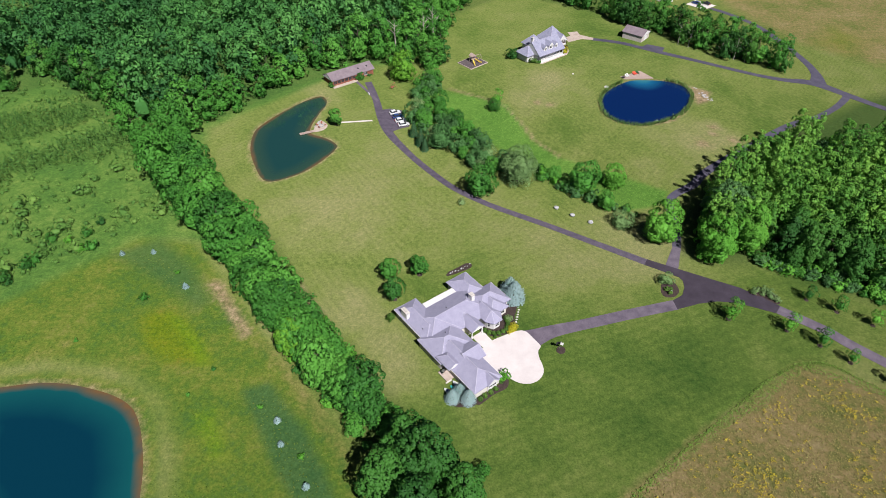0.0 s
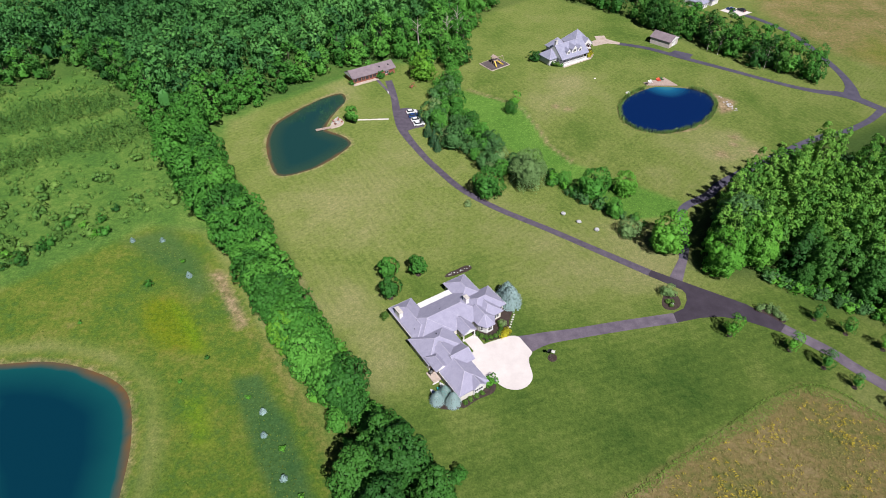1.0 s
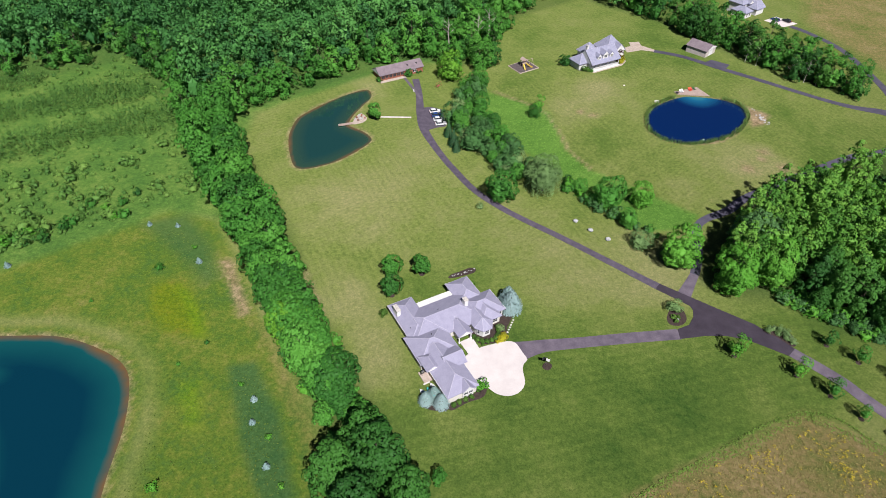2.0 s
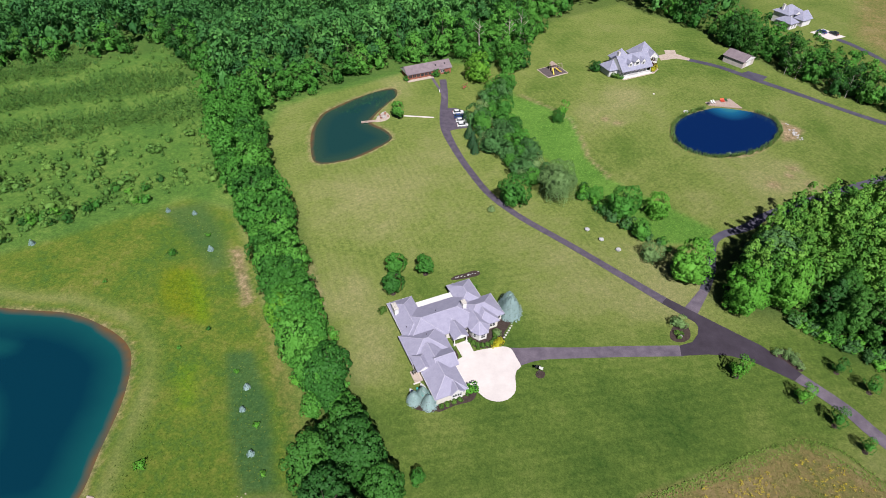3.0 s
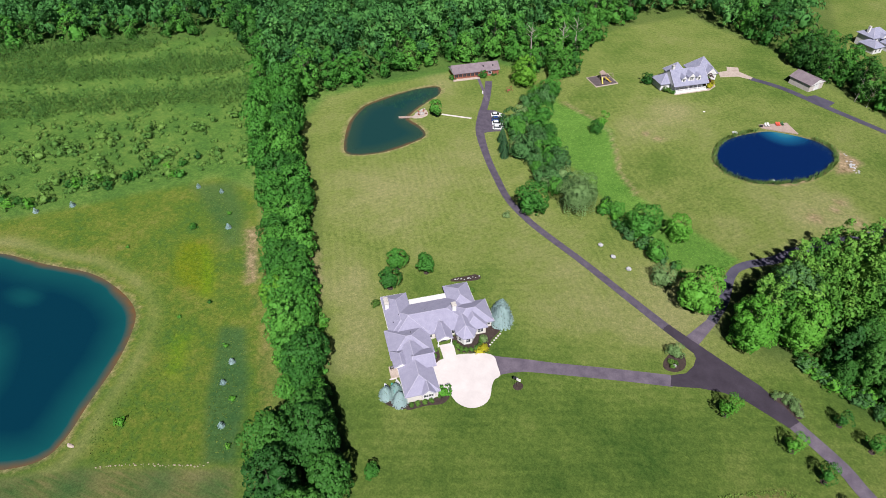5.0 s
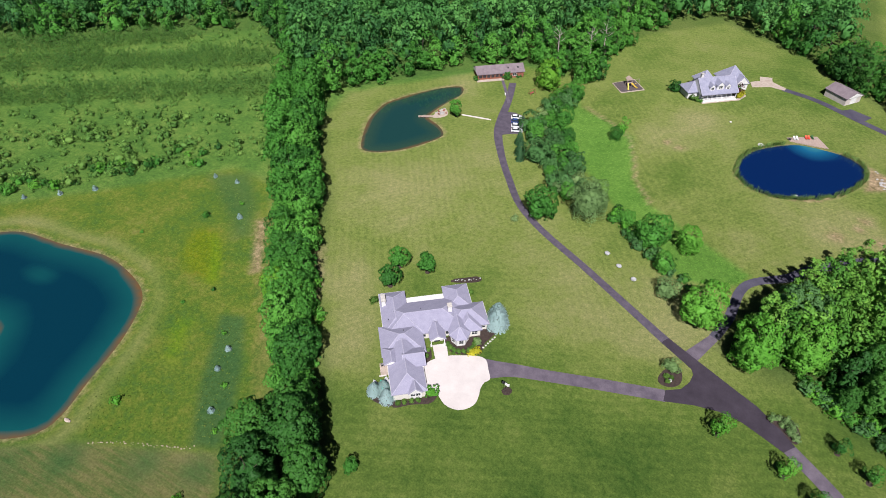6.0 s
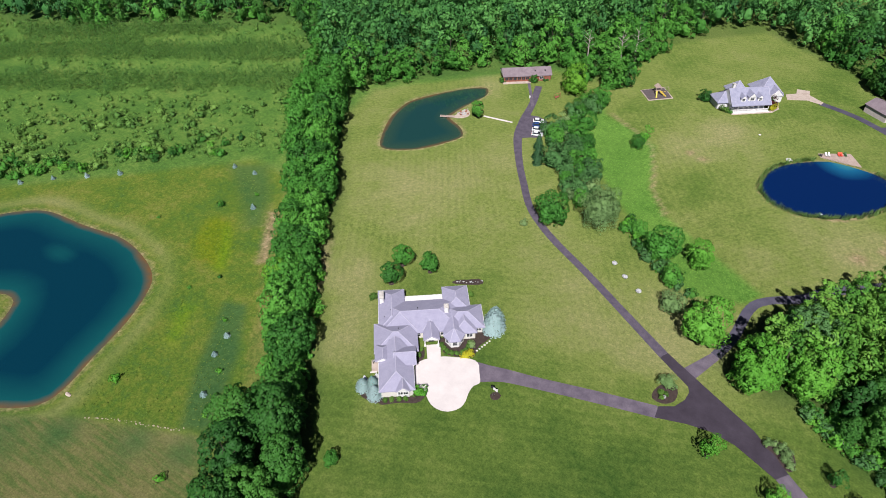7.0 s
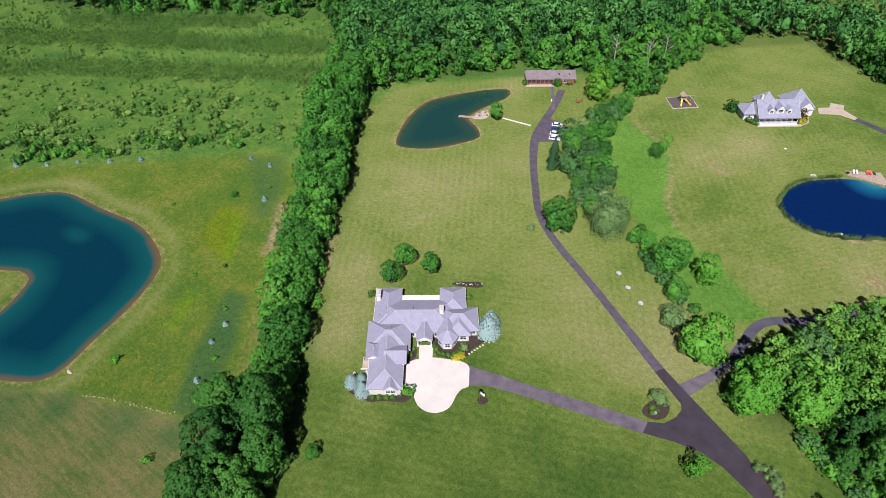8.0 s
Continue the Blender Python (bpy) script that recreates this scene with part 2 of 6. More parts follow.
M_GLASS = glass_material()
M_LEAF = leafy("leaves_broad", (0.024, 0.104, 0.015), (0.086, 0.265, 0.034))
M_LEAF_BRIGHT = leafy("leaves_bright", (0.062, 0.205, 0.018), (0.112, 0.305, 0.034))
M_LEAF_PLANT = leafy("leaves_plantation", (0.046, 0.160, 0.020), (0.150, 0.320, 0.046))
M_LEAF_DARK = leafy("leaves_dark", (0.018, 0.078, 0.013), (0.062, 0.185, 0.026))
M_LEAF_WOOD = leafy("leaves_wood", (0.022, 0.094, 0.024), (0.096, 0.262, 0.058), 0.10, True)
M_LEAF_SCRUB = leafy("leaves_scrub", (0.042, 0.120, 0.026), (0.150, 0.262, 0.052), 0.15, True)
M_LEAF_STAND = leafy("leaves_stand", (0.048, 0.158, 0.020), (0.152, 0.320, 0.046), 0.10, True)
M_LEAF_WILLOW = leafy("leaves_willow", (0.105, 0.180, 0.062), (0.185, 0.275, 0.105))
M_LEAF_ASH = leafy("leaves_ash", (0.044, 0.120, 0.034), (0.080, 0.185, 0.056))
M_LEAF_LIME = leafy("leaves_lime", (0.098, 0.250, 0.020), (0.150, 0.340, 0.034))
M_SPRUCE = leafy("needles_blue", (0.150, 0.220, 0.240), (0.290, 0.380, 0.400), 0.1)
M_FIR = leafy("needles_green", (0.020, 0.065, 0.026), (0.050, 0.120, 0.048), 0.1)
M_BOX = leafy("leaves_hedge", (0.060, 0.130, 0.020), (0.105, 0.205, 0.034), 0.2)
M_GOLD = leafy("leaves_gold", (0.34, 0.30, 0.015), (0.50, 0.45, 0.03), 0.2)
M_PURPLE = leafy("leaves_purple", (0.035, 0.008, 0.012), (0.070, 0.018, 0.022), 0.2)
M_GRASS_TALL = leafy("grass_tall", (0.100, 0.195, 0.028), (0.190, 0.290, 0.055), 0.2, True)
M_BLOSSOM = leafy("blossom_white", (0.34, 0.36, 0.30), (0.55, 0.56, 0.50), 0.15)
M_REED = leafy("reed_blades", (0.100, 0.200, 0.050), (0.200, 0.310, 0.090), 0.15, True)
M_GRASS_DRY = leafy("grass_dry", (0.165, 0.160, 0.046), (0.300, 0.250, 0.098), 0.2, True)
M_GRASS_MEADOW = leafy("grass_meadow", (0.070, 0.128, 0.014), (0.140, 0.168, 0.032), 0.15, True)
M_FLOWER = leafy("flowers_yellow", (0.36, 0.27, 0.02), (0.52, 0.40, 0.04), 0.2, True)


# ---- mesh helpers ----
def raw(name, verts, faces, material, smooth=False):
    me = bpy.data.meshes.new(name)
    me.from_pydata([tuple(v) for v in verts], [], faces)
    me.materials.append(material)
    if smooth:
        me.shade_smooth()
    return me


def quads(name, leaves, material, tint=None):
    """A mesh of loose quads from arrays: corners (n, 4, 3) and the normals (n, 3) that round them off."""
    verts, normals = leaves
    n = len(verts)
    me = bpy.data.meshes.new(name)
    me.vertices.add(4 * n), me.loops.add(4 * n), me.polygons.add(n)
    me.vertices.foreach_set("co", np.ascontiguousarray(verts, dtype=np.float32).ravel())
    me.loops.foreach_set("vertex_index", np.arange(4 * n, dtype=np.int32))
    me.polygons.foreach_set("loop_start", np.arange(0, 4 * n, 4, dtype=np.int32))
    me.update(calc_edges=True)
    me.shade_smooth()
    me.normals_split_custom_set_from_vertices(np.repeat(normals / (np.linalg.norm(normals, axis=1)[:, None] + 1e-9), 4, axis=0).tolist())
    me.materials.append(material)
    if tint is not None:
        at = me.attributes.new("tint", "FLOAT", "POINT")
        at.data.foreach_set("value", np.repeat(tint, 4).astype(np.float32))
    return me


def thing(name, m, label, category, group="", kind=""):
    ob = new(name)
    ob.empty_display_size = 0.2
    ob.matrix_world = m
    return tagged(ob, label, category, group, kind)


def part(name, shape, material, parent, label="", smooth=False):
    """ONE mesh object under a thing or a part. shape: (verts, faces) or a mesh."""
    me = shape if isinstance(shape, bpy.types.Mesh) else raw(name, shape[0], shape[1], material, smooth)
    ob = new(name, me)
    ob.parent = parent
    return tagged(ob, label)


def single(name, shape, material, label, category, group="", kind="", m=None, smooth=False):
    me = shape if isinstance(shape, bpy.types.Mesh) else raw(name, shape[0], shape[1], material, smooth)
    ob = new(name, me)
    if m is not None:
        ob.matrix_world = m
    return tagged(ob, label, category, group, kind)


def join(*shapes):
    v, f = [], []
    for a, b in shapes:
        k = len(v)
        v += list(a)
        f += [tuple(i + k for i in q) for q in b]
    return v, f


def box(x0, y0, z0, x1, y1, z1):
    v = [(x, y, z) for z in (z0, z1) for x, y in ((x0, y0), (x1, y0), (x1, y1), (x0, y1))]
    return v, [(3, 2, 1, 0), (4, 5, 6, 7), (0, 1, 5, 4), (1, 2, 6, 5), (2, 3, 7, 6), (3, 0, 4, 7)]


def prism(poly, z0, z1, shrink=0.0):
    """A slab over a polygon (anticlockwise), its top edge set in by shrink."""
    n = len(poly)
    cx, cy = sum(p[0] for p in poly) / n, sum(p[1] for p in poly) / n
    top = []
    for x, y in poly:
        d = math.hypot(x - cx, y - cy) or 1
        k = max(0.0, 1 - shrink / d)
        top.append((cx + (x - cx) * k, cy + (y - cy) * k, z1))
    v = [(x, y, z0) for x, y in poly] + top
    return v, [tuple(range(n - 1, -1, -1)), tuple(range(n, 2 * n))] + [(i, (i + 1) % n, n + (i + 1) % n, n + i) for i in range(n)]


def tube(p, q, r0, r1, n=7):
    p, q = Vector(p), Vector(q)
    w = (q - p).normalized()
    a = w.orthogonal().normalized()
    b = w.cross(a)
    v = [tuple(c + (a * math.cos(2 * math.pi * i / n) + b * math.sin(2 * math.pi * i / n)) * r) for c, r in ((p, r0), (q, r1)) for i in range(n)]
    return v, [tuple(range(n - 1, -1, -1)), tuple(range(n, 2 * n))] + [(i, (i + 1) % n, n + (i + 1) % n, n + i) for i in range(n)]


def moved(shape, m):
    return [tuple(m @ Vector(v)) for v in shape[0]], shape[1]


def ball(r, seed, rough=0.12, squash=(1, 1, 1), level=2, at=(0, 0, 0)):
    """A lumpy stone or clump."""
    bm = bmesh.new()
    bmesh.ops.create_icosphere(bm, subdivisions=level, radius=1)
    off = Vector((seed * 3.1, seed * 1.7, seed * 0.9))
    v = []
    for p in bm.verts:
        k = r * (1 + rough * 2 * noise.noise(p.co * 1.3 + off))
        v.append(tuple(p.co[i] * k * squash[i] + at[i] for i in range(3)))
    f = [tuple(q.index for q in fc.verts) for fc in bm.faces]
    bm.free()
    return v, f


def spline(pts, closed=False, step=2.0):
    """A smooth line (Catmull-Rom) through control points."""
    p = [np.array(q, float) for q in pts]
    n = len(p)
    out = []
    for i in range(n if closed else n - 1):
        if closed:
            a, b, c, d = p[i - 1], p[i], p[(i + 1) % n], p[(i + 2) % n]
        else:
            a, b, c, d = p[max(i - 1, 0)], p[i], p[i + 1], p[min(i + 2, n - 1)]
        k = max(2, int(np.linalg.norm(c - b) / step))
        for s in range(k):
            t = s / k
            out.append(0.5 * ((2 * b) + (c - a) * t + (2 * a - 5 * b + 4 * c - d) * t * t + (3 * b - a - 3 * c + d) * t ** 3))
    if not closed:
        out.append(p[-1])
    return np.array(out)


def ribbon(pts, widths, z0=-0.15, z1=0.05, step=2.0):
    """A slab along a smooth line; widths at its control points."""
    line = spline([(x, y, w) for (x, y), w in zip(pts, widths)], step=step)
    c, w = line[:, :2], line[:, 2]
    d = np.gradient(c, axis=0)
    d /= np.linalg.norm(d, axis=1)[:, None]
    nrm = np.stack([-d[:, 1], d[:, 0]], 1)
    l, r = c + nrm * w[:, None] / 2, c - nrm * w[:, None] / 2
    v, f = [], []
    for a, b in zip(l, r):
        v += [(a[0], a[1], z0), (b[0], b[1], z0), (b[0], b[1], z1), (a[0], a[1], z1)]
    for i in range(len(c) - 1):
        k = 4 * i
        f += [(k + 3, k + 2, k + 6, k + 7), (k + 2, k + 1, k + 5, k + 6), (k, k + 3, k + 7, k + 4), (k + 1, k, k + 4, k + 5)]
    e = 4 * (len(c) - 1)
    f += [(0, 1, 2, 3), (e + 3, e + 2, e + 1, e)]
    return v, f


def inside(poly, x, y):
    """Signed distance to a closed polygon, for arrays: positive inside."""
    poly = np.asarray(poly, float)
    best, odd = np.full(x.shape, 1e9), np.zeros(x.shape, bool)
    for (ax, ay), (bx, by) in zip(poly, np.roll(poly, -1, 0)):
        dx, dy = bx - ax, by - ay
        t = np.clip(((x - ax) * dx + (y - ay) * dy) / (dx * dx + dy * dy + 1e-9), 0, 1)
        best = np.minimum(best, np.hypot(x - ax - t * dx, y - ay - t * dy))
        odd ^= ((ay > y) != (by > y)) & (x < (bx - ax) * (y - ay) / (by - ay + 1e-12) + ax)
    return np.where(odd, best, -best)


def near_line(line, x, y):
    """Distance to an open line, for arrays."""
    best = np.full(x.shape, 1e9)
    for (ax, ay), (bx, by) in zip(line[:-1], line[1:]):
        dx, dy = bx - ax, by - ay
        t = np.clip(((x - ax) * dx + (y - ay) * dy) / (dx * dx + dy * dy + 1e-9), 0, 1)
        best = np.minimum(best, np.hypot(x - ax - t * dx, y - ay - t * dy))
    return best


# ---- the plan: ponds, zones, drives ----
POND_HEART = spline([(-43.6, 232), (-46.6, 234.6), (-52.4, 230), (-60.3, 220), (-66.0, 210), (-67.2, 204), (-65.8, 193), (-61.1, 181), (-56.3, 174), (-49.6, 176),
                     (-42.2, 182.4), (-35.6, 193.6), (-35.8, 198), (-40.2, 202), (-45.9, 205), (-46.6, 209), (-45.9, 215), (-44.4, 222), (-43, 227)], True)
POND_BLUE = spline([(66, 219.5), (67.6, 228), (71.8, 234.5), (78.6, 240.6), (84, 243.6), (92, 243.8), (98.5, 242.6), (103.3, 238.6), (104.6, 233.5), (101.3, 223.4),
                    (93.6, 213.6), (85, 208.4), (78.5, 206.4), (70.8, 208.4), (66.6, 213.5)], True)
POND_LAKE = spline([(-136, 71), (-130, 79), (-121, 85.6), (-104.5, 87.5), (-89.6, 89.6), (-77.4, 87.5), (-69, 83.8), (-64.5, 78.4),
                    (-60.2, 68.4), (-57.5, 57.1), (-55, 47.5), (-56, 41.7), (-64, 36), (-75, 32), (-83, 37), (-86, 47), (-88.6, 52.8),
                    (-92, 57.5), (-96.5, 58), (-102, 54.8), (-116, 47), (-135, 48), (-148, 60)], True)
HEDGEROW = [(4, 44), (1, 57), (-8, 71), (-16, 82), (-31, 101), (-43, 117), (-58, 139), (-79, 164), (-96, 190)]
ZONES = {
    "meadow": ([(-19, 56), (-12, 62), (-22, 78), (-38, 98), (-52, 117), (-70, 139), (-88, 143), (-118, 111), (-152, 80), (-190, 50), (-190, 0), (-75, 25), (-60, 35), (-46, 44.5), (-31, 50.6)], 1.0, 1.2),
    "marsh": ([(0, 250), (4.5, 238.6), (19.8, 229.2), (29.3, 222.8), (33, 208), (35.7, 196.7), (43.6, 185.3), (62.0, 174.1), (76.8, 164.9), (74, 160), (68.9, 157), (60, 155), (47.4, 164.8), (37.4, 176.6), (24, 190), (10, 209), (-4, 232)], 1.0, 0.8),
    "wild": ([(-86, 141), (-118, 110), (-152, 79), (-190, 48), (-420, 90), (-420, 420), (-40, 420), (10, 330), (-5, 300), (-10, 262), (-28, 264), (-45, 250), (-75, 219), (-84, 207), (-80, 170), (-62, 140)], 1.0, 2.0),
    "straw": ([(-60, -15), (10, 41), (37.5, 60.5), (59.8, 76.4), (89.6, 95.3), (105.6, 87), (140, 69), (240, 20), (240, -120), (-60, -120)], 1.0, 1.2),
    "far_straw": ([(156, 338), (165, 308), (176, 284), (200, 262), (240, 280), (300, 330), (320, 420), (180, 430)], 0.8, 5.0),
    "field_weeds": ([(62, 78), (72, 84), (84, 90), (80, 82), (70, 74), (64, 71)], 0.35, 3.0),
    "stubble": ([(-62, 34), (-46, 44), (-31, 50), (-17, 56), (-5, 40), (5, 20), (-60, -10), (-160, -20), (-160, 20), (-80, 24), (-72, 29.5)], 1.0, 0.6),
    "yellow": ([(-75.0, 109.3), (-73.0, 111.8), (-67.8, 112.5), (-58.8, 103.8), (-53.7, 95.4), (-58.5, 94.9), (-64.0, 95.3), (-70.8, 99.8)], 1.0, 2.0),
    "bluegreen": ([(-44.3, 87.4), (-38.0, 89.4), (-27.1, 75.3), (-17.6, 57.2), (-23.5, 54.6), (-32.7, 67.1)], 0.9, 0.9),
    "lime": ([(-68.9, 111.4), (-62.9, 107.1), (-56.4, 100.0), (-53.6, 94.8), (-55.8, 94.7), (-63.1, 104.7)], 0.8, 1.2),
    "bluegreen_far": ([(-92, 134), (-80, 141), (-66, 127.5), (-58, 116), (-62, 112), (-68, 118), (-80.4, 127)], 0.75, 2.0),
    "tan_strip": ([(-15, 61), (-22.3, 74), (-28.2, 80.5), (-32.5, 87), (-37, 94), (-45, 102), (-38, 99), (-26, 84), (-17, 70)], 0.4, 1.4),
    "lime_low": ([(-52.6, 79.9), (-49.5, 81.9), (-46.0, 75.8), (-43.8, 69.8), (-46.9, 70.4)], 0.7, 1.8),
    "yellow_far": ([(184, 286), (192, 276), (204, 290), (200, 304)], 0.6, 8.0),
    "sand": ([(105, 239), (109, 236), (112.8, 233.4), (110, 225.5), (104.4, 222.4), (105.2, 231)], 1.0, 1.0),
    "sand_shore": ([(84, 206.6), (91, 209.2), (99, 217.5), (97.6, 219), (90.5, 211.5), (84, 208.2)], 0.9, 0.5),
    "worn": ([(-61.5, 122.8), (-58.2, 123.4), (-52, 114), (-45.4, 104.6), (-47.4, 102.6), (-54, 112)], 0.85, 0.8),
    "worn_east": ([(-38.0, 121.8), (-36.3, 122.4), (-25.2, 104.7), (-26.4, 101.4)], 0.5, 0.9),
    # darker green ground along the hedgerow, then below plantation and forest
    "dark_floor": ([(2, 40), (6, 58), (-1, 74), (-12, 87), (-27, 106), (-37, 122), (-48, 141), (-68, 166), (-84, 190), (-95, 190), (-72, 163), (-62, 140), (-47, 117), (-35, 101), (-20, 82), (-12, 70), (-4, 57), (-4, 40)], 0.7, 3.0),
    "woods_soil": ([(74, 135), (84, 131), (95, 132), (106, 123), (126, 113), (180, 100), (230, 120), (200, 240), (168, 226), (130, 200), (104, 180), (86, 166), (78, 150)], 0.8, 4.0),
    "forest_floor": ([(-420, 180), (-300, 160), (-252, 168), (-214, 195), (-184, 214), (-155, 240), (-128, 212), (-100, 198), (-86, 210), (-76, 222), (-60, 239), (-45, 253), (-28, 266), (-8, 264), (0, 300), (15, 322), (43, 350), (83, 322), (104, 294), (114, 282), (136, 266), (153, 256), (158, 262), (120, 300), (112, 330), (110, 460), (-420, 460)], 0.45, 2.0),
}
DRY = [((60, 140), 16), ((-25, 165), 30), ((30, 135), 18), ((95, 200), 11), ((40, 225), 14), ((-50, 240), 12), ((48, 246), 12), ((-42, 72), 14), ((-40, 110), 10), ((8, 205), 6), ((97, 193), 7), ((104, 205), 5), ((110, 196), 6), ((-15, 104), 9), ((-24, 116), 9), ((-9, 90), 7), ((56, 132), 9), ((38, 128), 8)]
MARSH_PATH = [(6.7, 239.2), (19.7, 229.8), (28.6, 221.4), (33.6, 207.8), (36.4, 197), (44.2, 185.9)]
BARE = [((97, 193.3), 2.6), ((103, 200), 1.6), ((109, 196), 2.0), ((104.5, 205), 1.8), ((46, 222), 1.4), ((41, 224), 1.6)]
GREEN = [((-45, 40), 4.5), ((-29, 47.2), 4.2), ((-18.5, 51), 4.0), ((-58, 30), 8)]
LUSH = [((50, 90), 35), ((25, 70), 30), ((20, 60), 25), ((85, 110), 14), ((100, 120), 12), ((15, 128), 14), ((75, 300), 20)]


def terrain(x, y):
    """The land dips by the heart-shaped pond and rises a little round the blue one."""
    z = 0.0 * x
    for cx, cy, rx, ry, h in ((-38, 213, 36, 50, -2.3), (85, 235, 35, 45, 1.2)):
        f = np.clip((np.hypot((x - cx) / rx, (y - cy) / ry) - 1) / 0.8, 0, 1)
        z = z + h * (1 - f * f * (3 - 2 * f))
    return z


def bank(d, k=1.0):
    """Height of the ground by the distance inside a pond's shore."""
    return np.where(d > -1.5, -0.18 * k * np.clip(d + 1.5, 0, 12), 0.0)


def build_ground():
    def axis(a, b, step, far):
        core = list(np.arange(a, b + 0.1, step))
        out, s, g = [], step, 0.0
        while g < far:
            s *= 1.5
            g += s
            out.append(g)
        return np.array([a - q for q in reversed(out)] + core + [b + q for q in out])
    xs, ys = axis(-172, 182, 1.35, 4200), axis(22, 348, 1.35, 4200)
    X, Y = np.meshgrid(xs, ys)
    x, y = X.ravel(), Y.ravel()
    z = terrain(x, y)
    shore = np.full_like(x, -1e9)
    for pond in (POND_HEART, POND_BLUE, POND_LAKE):
        d = inside(pond, x, y)
        z += bank(d)
        shore = np.maximum(shore, d)
    nx = len(xs)
    i = np.arange(len(ys) - 1)[:, None] * nx + np.arange(nx - 1)[None, :]
    f = np.stack([i, i + 1, i + nx + 1, i + nx], -1).reshape(-1, 4)
    me = bpy.data.meshes.new("ground")
    me.from_pydata(np.stack([x, y, z], 1).tolist(), [], f.tolist())
    me.shade_smooth()
    masks = {}
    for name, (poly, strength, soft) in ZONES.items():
        key = {"far_straw": "straw", "field_weeds": "marsh", "yellow_far": "yellow", "sand_shore": "sand", "worn": "sand", "bluegreen_far": "bluegreen", "tan_strip": "straw", "lime_low": "lime", "worn_east": "sand", "woods_soil": "dark_floor", "forest_floor": "dark_floor"}.get(name, name)
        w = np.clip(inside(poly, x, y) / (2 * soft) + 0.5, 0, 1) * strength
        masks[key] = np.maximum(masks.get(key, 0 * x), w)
    rim = np.exp(-((shore + 0.1) / 0.75) ** 2) * 0.55
    masks["sand"] = np.maximum(masks["sand"], np.where(shore > 0.1, 0.6, rim))
    masks["meadow"] *= 1 - 0.8 * np.exp(-((shore + 5) / 2.5) ** 2)
    for key, blobs in (("dry", DRY), ("lush", LUSH)):
        masks[key] = np.clip(sum(np.exp(-((x - a) ** 2 + (y - b) ** 2) / r ** 2) for (a, b), r in blobs), 0, 1)
    masks["sand"] = np.maximum(masks["sand"], 0.55 * np.exp(-(near_line(MARSH_PATH, x, y) / 0.65) ** 2))
    for key, blobs, k in (("sand", BARE, 0.85), ("bluegreen", GREEN, 0.75)):
        for (a, b), r in blobs:
            masks[key] = np.maximum(masks[key], k * np.exp(-((x - a) ** 2 + (y - b) ** 2) / r ** 2))
    masks["dry"] = np.clip(masks["dry"] + 0.7 * np.exp(-((inside(POND_LAKE, x, y) + 3.2) / 2.4) ** 2), 0, 1)
    for key, w in masks.items():
        me.attributes.new(key, "FLOAT", "POINT").data.foreach_set("value", w.astype(np.float32))
    me.materials.append(M_GROUND)
    tagged(new("ground", me), "mown lawn, rough meadow and dry field", "ground", kind="structure")


build_ground()


def water(name, pond, material, label, level=-0.27, shoal=None, reach=9.0, sky_patch=None):
    lo, hi = pond.min(0) - 3, pond.max(0) + 3
    xs, ys = np.arange(lo[0], hi[0], 2.0), np.arange(lo[1], hi[1], 2.0)
    X, Y = np.meshgrid(xs, ys)
    d = inside(pond, X.ravel(), Y.ravel())
    nx = len(xs)
    v = np.stack([X.ravel(), Y.ravel(), np.full(X.size, level)], 1)
    f = [(i, i + 1, i + nx + 1, i + nx) for r in range(len(ys) - 1) for i in range(r * nx, r * nx + nx - 1) if max(d[i], d[i + 1], d[i + nx], d[i + nx + 1]) > -2.5]
    if shoal:
        d = np.maximum(np.hypot(X.ravel() - shoal[0], Y.ravel() - shoal[1]) - shoal[2] * 0.35, 0)
    # sky reflection on ripples, put into the colour by lowering depth locally
    if sky_patch:
        d = np.minimum(d, reach * (1 - 0.72 * np.exp(-((X.ravel() - sky_patch[0]) / sky_patch[2]) ** 2 - ((Y.ravel() - sky_patch[1]) / sky_patch[3]) ** 2)))
    me = raw(name, v.tolist(), f, material)
    me.attributes.new("depth", "FLOAT", "POINT").data.foreach_set("value", np.clip(d / reach, 0, 1).astype(np.float32))
    tagged(new(name, me), label, "water", kind="structure")


water("water_heart_pond", POND_HEART, M_WATER_TEAL, "calm green-blue water of a heart-shaped pond", -2.57)
water("water_blue_pond", POND_BLUE, M_WATER_BLUE, "dyed dark blue water of a round pond", 0.93, (87.5, 245.5, 9.0), 10.0)
# the lake's pale spot is painted sky reflection, not a shallow
water("water_lake", POND_LAKE, M_WATER_LAKE, "deep teal-blue water of a large pond", reach=13.0, sky_patch=(-99.5, 76.0, 7.0, 4.0))


def slab(name, shape, material, label, cat="road"):
    return single(name, shape, material, label, cat, kind="structure")


MAIN = [(150, 62), (124, 82), (105.7, 99.1), (100.2, 105.3), (91.0, 112.6), (85.4, 117.0), (78.6, 120.5), (70.7, 125.4), (60.7, 131.1), (48.3, 139.0), (34.5, 147.8), (17.2, 158.3), (7.0, 167.4),
        (-1.9, 180.5), (-9.9, 193.0), (-17.0, 206.2), (-20.4, 217.3), (-23.8, 233.3), (-27.8, 247.0)]
slab("road_drive_east", ribbon(MAIN[:5], [3.3] * 5), M_ASPHALT, "worn grey asphalt drive, east end")
slab("road_drive_sealed", ribbon(MAIN[4:9], [3.3, 4.2, 4.2, 3.4, 2.7], z1=0.058), M_ASPHALT_NEW, "freshly sealed dark asphalt at the fork")
